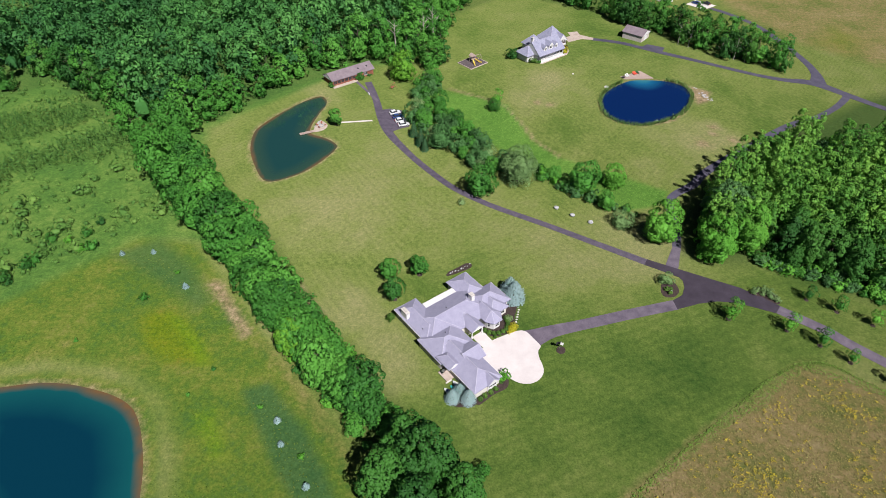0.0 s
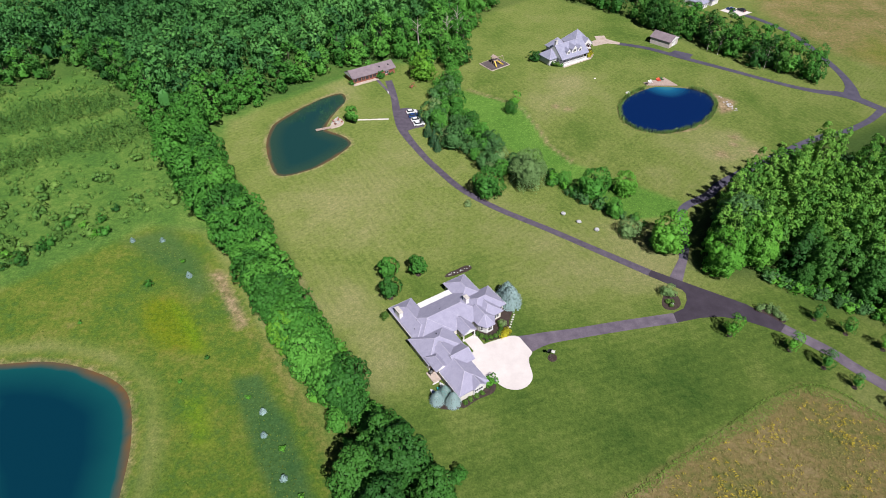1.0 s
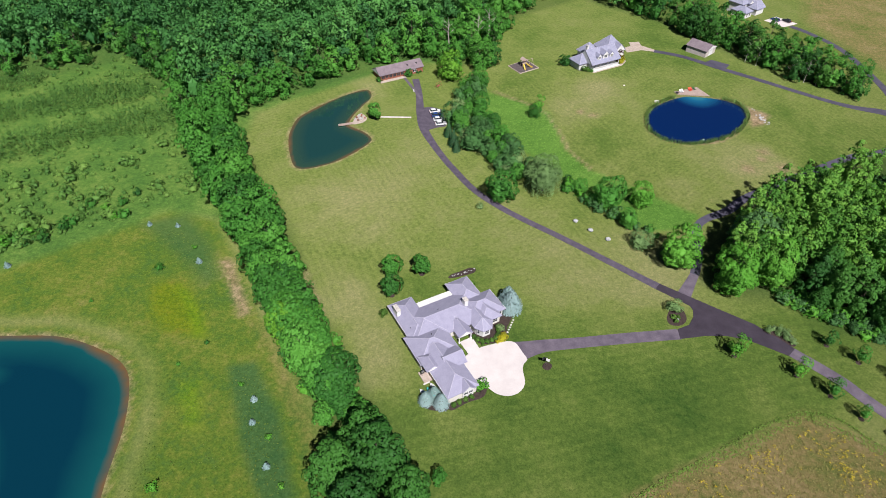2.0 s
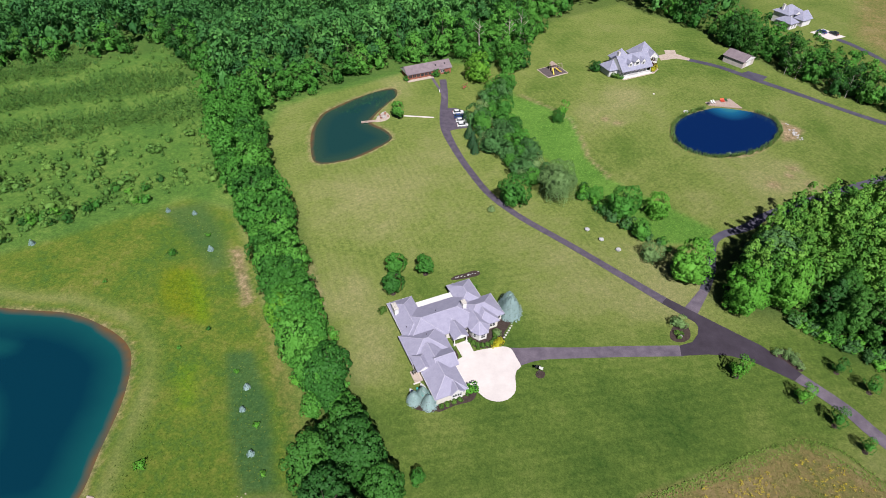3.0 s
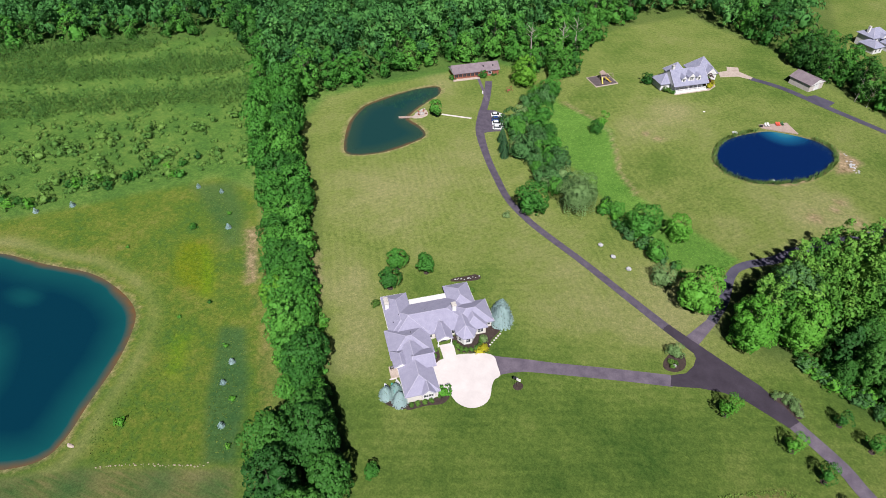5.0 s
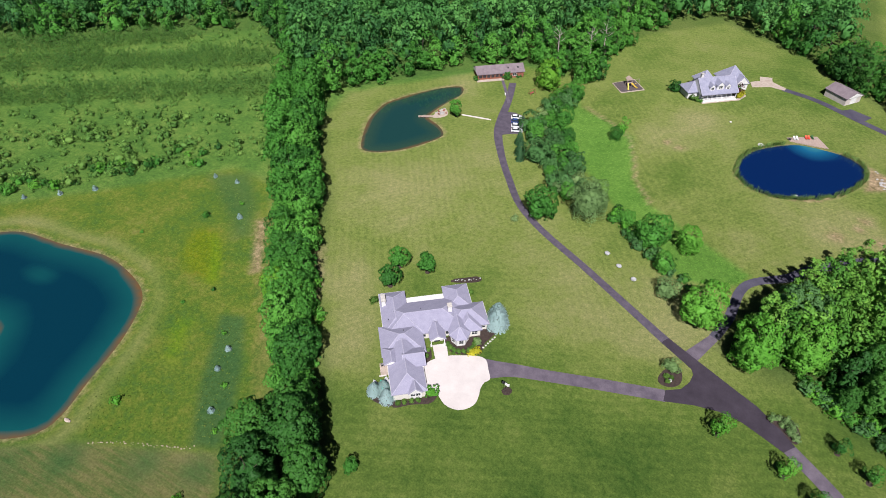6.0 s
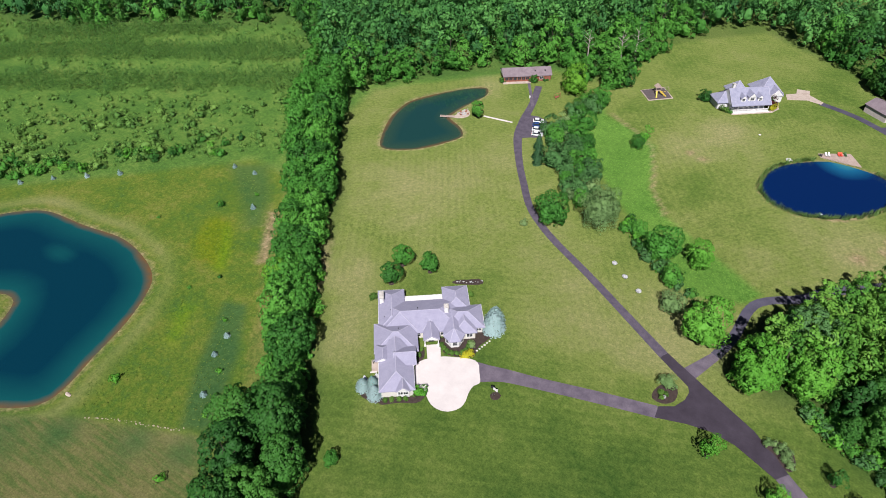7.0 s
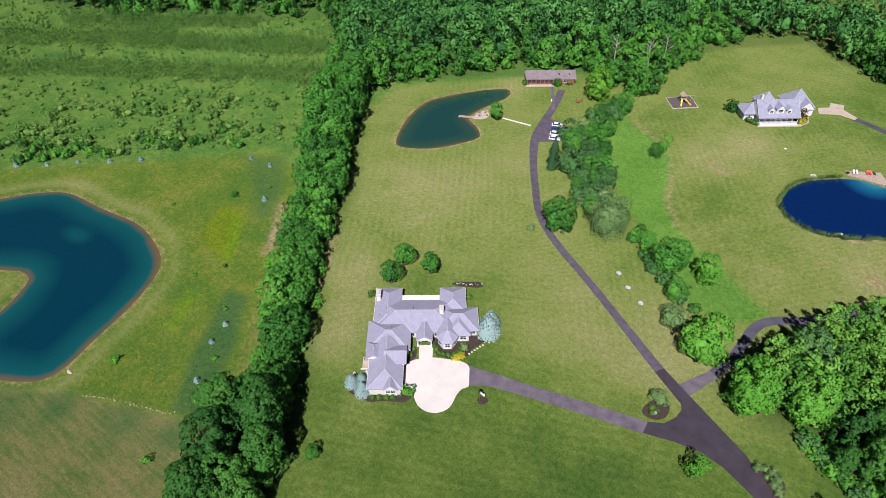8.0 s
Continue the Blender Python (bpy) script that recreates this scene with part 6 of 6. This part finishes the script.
for key, x, y, s, lab in (("plum", 16.4, 3.0, 1.5, ""), ("gold", 16.4, 0.5, 1.4, ""), ("gold", 17.8, 1.7, 1.4, ""), ("gold", 18.9, 3.4, 1.3, ""), ("shrub0", 18.0, 5.4, 1.0, "green shrub beside the porch"), ("shrub3", -5.6, 11.6, 1.6, "dark green shrub beside the house"),
                          ("shrub3", -4.4, 13.0, 1.4, "dark green shrub beside the house"), ("box", -2.5, 2.2, 2.2, "round green shrub beside the porch"), ("box", -1.4, 0.9, 1.9, "round green shrub beside the porch"), ("shrub3", -0.6, -0.2, 0.6, "dark green shrub beside the porch")):
    p = FAR @ Vector((x, y, 0))
    plant(key, p.x, p.y, s, turn(), label=lab)

# barn
barn = thing("pole_barn", pose(96.9, 281.9, 0, 0, 0, 141), "tan steel barn with a brown roof", "barn")
wall(barn, 0.2, -8.6, 9.8, -0.2, 2.9, M_TAN)
roof(barn, -0.2, -9.0, 10.2, 0.2, 3.0, 0.40, "x", "gg", M_ROOF_BROWN, True, M_ROOF_BROWN)
part("gable_panel", ([(0.16, -8.6, 2.9), (0.16, -0.2, 2.9), (0.16, -4.4, 4.6), (0.3, -8.6, 2.9), (0.3, -0.2, 2.9), (0.3, -4.4, 4.6)], [(0, 2, 1), (3, 4, 5), (0, 1, 4, 3), (1, 2, 5, 4), (2, 0, 3, 5)]), M_TAN, barn)
door(barn, 0.18, -4.4, 0.1, 3.2, 2.5, 180, M_TRIM, 5)

# white house beyond the tree strip
white = thing("white_house", pose(123.3, 337.8, 0, 0, 0, 45), "two-storey white house with grey roofs", "house")
wall(white, 3.0, 2.0, 13.5, 10.0, 5.4, M_TRIM)
roof(white, 2.4, 1.4, 14.2, 10.6, 5.3, 0.62, "x", "hh", M_ROOF_FAR)
wall(white, 0, -2.5, 5.5, 5.0, 3.0, M_TRIM)
roof(white, -0.6, -3.1, 6.1, 6.0, 2.9, 0.62, "y", "hh", M_ROOF_FAR)
wall(white, 8.5, -3.2, 15.0, 4.0, 3.2, M_TRIM)
roof(white, 8.0, -3.8, 15.6, 4.6, 3.1, 0.70, "x", "hg", M_ROOF_FAR)
roof(white, 6.5, 0.4, 10.5, 5, 5.2, 0.75, "y", "gh", M_ROOF_FAR)
chimney(white, 4.2, 6.5, 0.9, 1.0, 4.0, 9.0)
for x in (1.5, 3.8):
    window(white, x, -2.52, 1.6, 0.9, 1.4, -90)
for x in (5.0, 8.5):
    window(white, x, 1.98, 4.2, 1.0, 1.4, -90)
for y in (-1.6, 1.9):
    door(white, 15.02, y, 0, 2.5, 2.1, 0, M_TRIM, 4)

# play set on its mulch pad
single("pavement_play_border", prism([(10.6, 261.7), (16.3, 254.7), (24.1, 261.6), (18.2, 268.8)], -0.4, 0.27), M_PAVER, "pale timber border of the play pad", "border", kind="structure")
single("play_pad", prism([(11.0, 261.7), (16.3, 255.2), (23.6, 261.6), (18.2, 268.3)], -0.4, 0.32), M_MULCH_GREY, "faded mulch pad edged by the lawn", "mulch pad", kind="structure")
play = thing("play_set", pose(17.2, 262.2, 0.32, 0, 0, 36), "wooden play set with yellow slides", "play set")
for x in (-1.0, 1.0):
    for y in (-0.9, 0.9):
        part("post", box(x - 0.07, y - 0.07, 0, x + 0.07, y + 0.07, 2.9), M_DECK, play)
part("platform", box(-1.1, -1.0, 1.35, 1.1, 1.0, 1.47), M_DECK, play)
v, f, e = roof_shape(-1.3, -1.2, 1.3, 1.2, 2.85, 0.7, "y", "gg", 0.06)
part("canopy", (v, f), M_DECK, play, "weathered timber canopy")
for x0, x1, y1 in ((-0.6, -1.6, -4.0), (0.6, 2.6, -3.2)):
    a, b = Vector((x0, -1.0, 1.42)), Vector((x1, y1, 0.12))
    side = (b - a).cross(Vector((0, 0, 1))).normalized() * 0.28
    lift = Vector((0, 0, 0.30))
    v = [tuple(p + q) for p in (a, a.lerp(b, 0.75) - Vector((0, 0, 0.22)), b) for q in (side + lift, side, -side, -side + lift)]
    v += [tuple(Vector(p) - Vector((0, 0, 0.08))) for p in v]
    f = [(4 * i + k, 4 * i + k + 1, 4 * i + 5 + k, 4 * i + 4 + k) for i in range(2) for k in range(3)]
    part("slide", (v, f + [tuple(q + 12 for q in reversed(c)) for c in f]), M_YELLOW, play, "yellow plastic slide")
part("swing_beam", tube((1.0, 0, 2.5), (4.4, 0, 2.5), 0.07, 0.07, 8), M_DECK, play)
for y in (-1.1, 1.1):
    part("swing_leg", tube((4.4, 0, 2.5), (4.6, y, 0), 0.06, 0.06, 8), M_DECK, play)
for x in (2.0, 3.2):
    sw = part("swing", box(x - 0.25, -0.12, 0.5, x + 0.25, 0.12, 0.55), M_YELLOW, play, "yellow swing seat")
    part("chain", join(tube((x - 0.22, 0, 0.55), (x - 0.22, 0, 2.5), 0.012, 0.012, 5), tube((x + 0.22, 0, 0.55), (x + 0.22, 0, 2.5), 0.012, 0.012, 5)), M_STEEL, sw)

# decks and shore furniture
bd = thing("beach_deck", pose(0, 0, 0), "weathered brown deck at the edge of the blue pond", "deck")
d0, d1 = Vector((79.0, 246.2)), Vector((88.5, 251.8))
dd = (d1 - d0).normalized()
dn = Vector((dd.y, -dd.x))
for i in range(16):
    a = d0 + dd * (11.4 * i / 16)
    b = a + dd * (11.4 / 16 - 0.03)
    depth = 2.6 + 5.4 * (i / 15)
    part("plank", prism([tuple(a + dn * depth), tuple(b + dn * depth), tuple(b), tuple(a)], -0.3, 0.16), M_DECK, bd)


def lounger(m, cloth, label):
    c = thing("sun_lounger", m, label, "lounger", "deck loungers")
    part("seat", box(-0.32, -0.9, 0.3, 0.32, 0.4, 0.38), cloth, c)
    part("backrest", moved(box(-0.32, 0, -0.03, 0.32, 0.7, 0.05), pose(0, 0.4, 0.35, 40)), cloth, c)
    for x in (-0.28, 0.28):
        for y in (-0.8, 0.3):
            part("leg", box(x - 0.03, y - 0.03, 0, x + 0.03, y + 0.03, 0.3), M_STEEL, c)


for t, cl, lb in ((2.2, M_TRIM, "white sun lounger on the deck"), (3.2, M_TRIM, "white sun lounger on the deck"), (6.6, M_RED, "red sun lounger on the deck"), (7.5, M_RED, "red sun lounger on the deck"), (8.9, M_FIR, "green sun lounger on the deck")):
    p = d0 + dd * t + dn * 1.2
    lounger(pose(p.x, p.y, 0.16, 0, 0, 20), cl, lb)
single("storage_box", box(79.6, 244.7, 0.15, 80.5, 245.4, 0.75), M_DARK, "dark storage box on the deck", "box")
for x, y, s, lab in ((71.2, 236.6, 0.85, "white upturned paddle boat on the bank"), (85.0, 210.4, 0.35, "white float in the blue pond"), (59.3, 248.5, 0.35, "pale stone on the lawn")):
    single("white_float", ball(s, int(x), 0.1, (1.3, 1.0, 0.5), 2, (x, y, -0.25 if "float" in lab else 0.2)), M_TRIM, lab, "float")
dock = thing("pond_dock", pose(-44.6, 206.6, 0, 0, 0, 205.7), "small grey wooden dock on the heart-shaped pond", "dock")
for i in range(14):
    part("plank", box(0.42 * i, -0.75, 0.05, 0.42 * i + 0.38, 0.75, 0.13), M_DECK, dock)
for x in (0.4, 2.9, 5.4):
    for y in (-0.7, 0.7):
        part("pile", tube((x, y, -1.5), (x, y, 0.05), 0.08, 0.08, 7), M_BARK, dock)
single("fire_pit_patio", prism([tuple(p) for p in spline([(-44.9, 206.0), (-45.0, 209.4), (-44.4, 213), (-42.4, 213.6), (-40.4, 211), (-40.9, 208.2), (-43.0, 206.2)], True, 0.7)][::-1], -0.1, 0.08), M_PAVER, "pink paver patio at the head of the dock", "patio", kind="structure")
ring = thing("fire_pit", pose(-42.7, 210.2, 0.08), "round stone fire pit on the patio", "fire pit")
for i in range(10):
    part("stone", moved(box(-0.2, -0.12, 0, 0.2, 0.12, 0.35), pose(0.75 * math.cos(i * 0.628), 0.75 * math.sin(i * 0.628), 0, 0, 0, math.degrees(i * 0.628) + 90)), M_ROCK, ring)


def garden_chair(m):
    c = thing("garden_chair", m, "dark wooden garden chair by the fire pit", "chair", "fire pit chairs")
    part("seat", box(-0.28, -0.28, 0.36, 0.28, 0.28, 0.42), M_LOG, c)
    part("backrest", moved(box(-0.28, -0.03, 0, 0.28, 0.03, 0.65), pose(0, 0.28, 0.4, -15)), M_LOG, c)
    for x in (-0.24, 0.24):
        for y in (-0.24, 0.24):
            part("leg", box(x - 0.03, y - 0.03, 0, x + 0.03, y + 0.03, 0.36), M_LOG, c)


for a in (0.3, 1.6, 2.9, 4.4):
    garden_chair(pose(-42.7 + 1.6 * math.cos(a), 210.2 + 1.6 * math.sin(a), 0.08, 0, 0, math.degrees(a) - 90))
for i in range(9):
    single("patio_rock", ball(RND.uniform(0.25, 0.45), 90 + i, 0.2, (1.1, 1, 0.6), 1, (-45.2 + 0.22 * i + RND.uniform(-.3, .3), 209.5 + 0.6 * i, 0.1)), M_ROCK, "grey rock edging the patio", "rock", "patio rocks")
swing = thing("swing_frame", pose(-17.0, 241.5, 0, 0, 0, 60), "brown timber swing frame on the lawn", "swing")
part("beam", tube((-1.5, 0, 2.1), (1.5, 0, 2.1), 0.07, 0.07, 8), M_LOG, swing)
for x in (-1.4, 1.4):
    for y in (-0.8, 0.8):
        part("leg", tube((x, 0, 2.1), (x, y, 0), 0.06, 0.06, 8), M_LOG, swing)
part("seat", join(box(-0.9, -0.25, 0.45, 0.9, 0.25, 0.52), box(-0.9, 0.22, 0.5, 0.9, 0.28, 1.0)), M_LOG, swing)
bench = thing("white_bench", pose(-26.6, 236.0, 0.05, 0, 0, 110), "white bench beside the path", "bench")
part("seat", box(-0.7, -0.22, 0.4, 0.7, 0.22, 0.46), M_TRIM, bench)
part("backrest", box(-0.7, 0.2, 0.45, 0.7, 0.26, 0.9), M_TRIM, bench)
for x in (-0.6, 0.6):
    part("leg", box(x - 0.05, -0.2, 0, x + 0.05, 0.2, 0.4), M_TRIM, bench)

M_FIELDSTONE = surface("fieldstone_tan", (0.20, 0.17, 0.11), (0.36, 0.31, 0.22), 2.0, 9.0, 0.9, 0.03)
# row of pale stones between meadow and stubble
for i in range(40):
    t = i / 39 + RND.uniform(-0.015, 0.015)
    x, y = -43.5 + 20.5 * t, 45.5 + 9.4 * t + 0.4 * math.sin(6 * t)
    single("field_stone", ball(RND.uniform(0.08, 0.22), 200 + i, 0.2, (1.4, 1, 0.6), 1, (x, y + RND.uniform(-0.35, 0.35), 0.02)), M_FIELDSTONE, "small pale stone in a row along the meadow", "stone", "stone row")
single("flat_stone", ball(0.75, 230, 0.15, (1.3, 0.6, 0.25), 2, (-52.5, 47.1, 0.08)), M_PAVER, "pale flat stone on the bank of the large pond", "stone")


# ---- cars ----
def car(m, paint, label, length=4.6, tall=1.5):
    c = thing("car", m, label, "car", "parked cars")
    L2, W = length / 2, 0.9
    prof = [(-L2, 0.35), (-L2, 0.75), (-L2 + 0.25, 0.92), (L2 - 1.25, 0.95), (L2 - 0.1, 0.75), (L2, 0.55), (L2, 0.3)]
    n = len(prof)
    v = [(x, s * W * (0.93 if z > 0.9 else 1.0), z) for s in (-1, 1) for x, z in prof]
    f = [tuple(range(n - 1, -1, -1)), tuple(range(n, 2 * n))] + [(i, (i + 1) % n, n + (i + 1) % n, n + i) for i in range(n)]
    part("body", (v, f), paint, c)
    lo = [(-L2 + 0.35, 0.92), (-L2 + 0.75, tall), (L2 - 2.0, tall), (L2 - 1.2, 0.93)]
    v = [(x, s * (0.82 if z < 1.2 else 0.66), z) for s in (-1, 1) for x, z in lo]
    cab = part("cabin", (v, [(3, 2, 1, 0), (4, 5, 6, 7), (0, 1, 5, 4), (1, 2, 6, 5), (2, 3, 7, 6), (3, 0, 4, 7)]), M_GLASS, c, "dark glazed cabin")
    part("roof_panel", box(-L2 + 0.7, -0.68, tall - 0.02, L2 - 1.95, 0.68, tall + 0.03), paint, cab)
    for x in (-L2 + 0.8, L2 - 0.9):
        for y in (-0.86, 0.86):
            w = part("wheel", tube((x, y - 0.1, 0.32), (x, y + 0.1, 0.32), 0.32, 0.32, 12), M_RUBBER, c)
            part("rim", tube((x, y - 0.115, 0.32), (x, y + 0.115, 0.32), 0.19, 0.19, 10), M_STEEL, w)
    for y in (-0.62, 0.62):
        part("headlight", box(L2 - 0.06, y - 0.2, 0.55, L2 + 0.02, y + 0.2, 0.7), M_STEEL, c)
        part("tail_light", box(-L2 - 0.02, y - 0.2, 0.6, -L2 + 0.05, y + 0.2, 0.78), M_RED, c)


for i, (paint, lab) in enumerate(((M_PAINT_WHITE, "white car parked beside the mown lawn"), (M_PAINT_WHITE, "white car parked among other cars"), (M_PAINT_BLUE, "dark blue car parked between white cars"), (M_PAINT_WHITE, "white car parked at the end of the row"))):
    car(pose(-11.4 - 1.25 * i, 211.0 + 3.0 * i, 0.06, 0, 0, 24 + RND.uniform(-5, 5)), paint, lab, 4.3, 1.45)
car(pose(140.1, 336.2, 0.07, 0, 0, 130), M_PAINT_BLUE, "dark blue car beside the white house")
car(pose(145.4, 335.6, 0.07, 0, 0, 130), M_PAINT_DARK, "dark car beside the white house")


# ---- set everything on the land ----
for ob in list(scene.collection.objects):
    if ob.parent or ob.type not in ("MESH", "EMPTY") or ob.name == "ground" or ob.name.startswith("water"):
        continue
    x, y, _ = ob.matrix_basis.translation
    if ob.type == "MESH" and abs(x) < 1e-6 and abs(y) < 1e-6:
        co = np.empty(len(ob.data.vertices) * 3, dtype=np.float32)
        ob.data.vertices.foreach_get("co", co)
        co = co.reshape(-1, 3)
        co[:, 2] += terrain(co[:, 0], co[:, 1])
        ob.data.vertices.foreach_set("co", co.ravel())
    elif ob.name != "beach_deck":
        ob.matrix_basis = Matrix.Translation((0, 0, float(terrain(np.array(x), np.array(y))))) @ ob.matrix_basis
    else:
        ob.matrix_basis = Matrix.Translation((0, 0, 1.2))
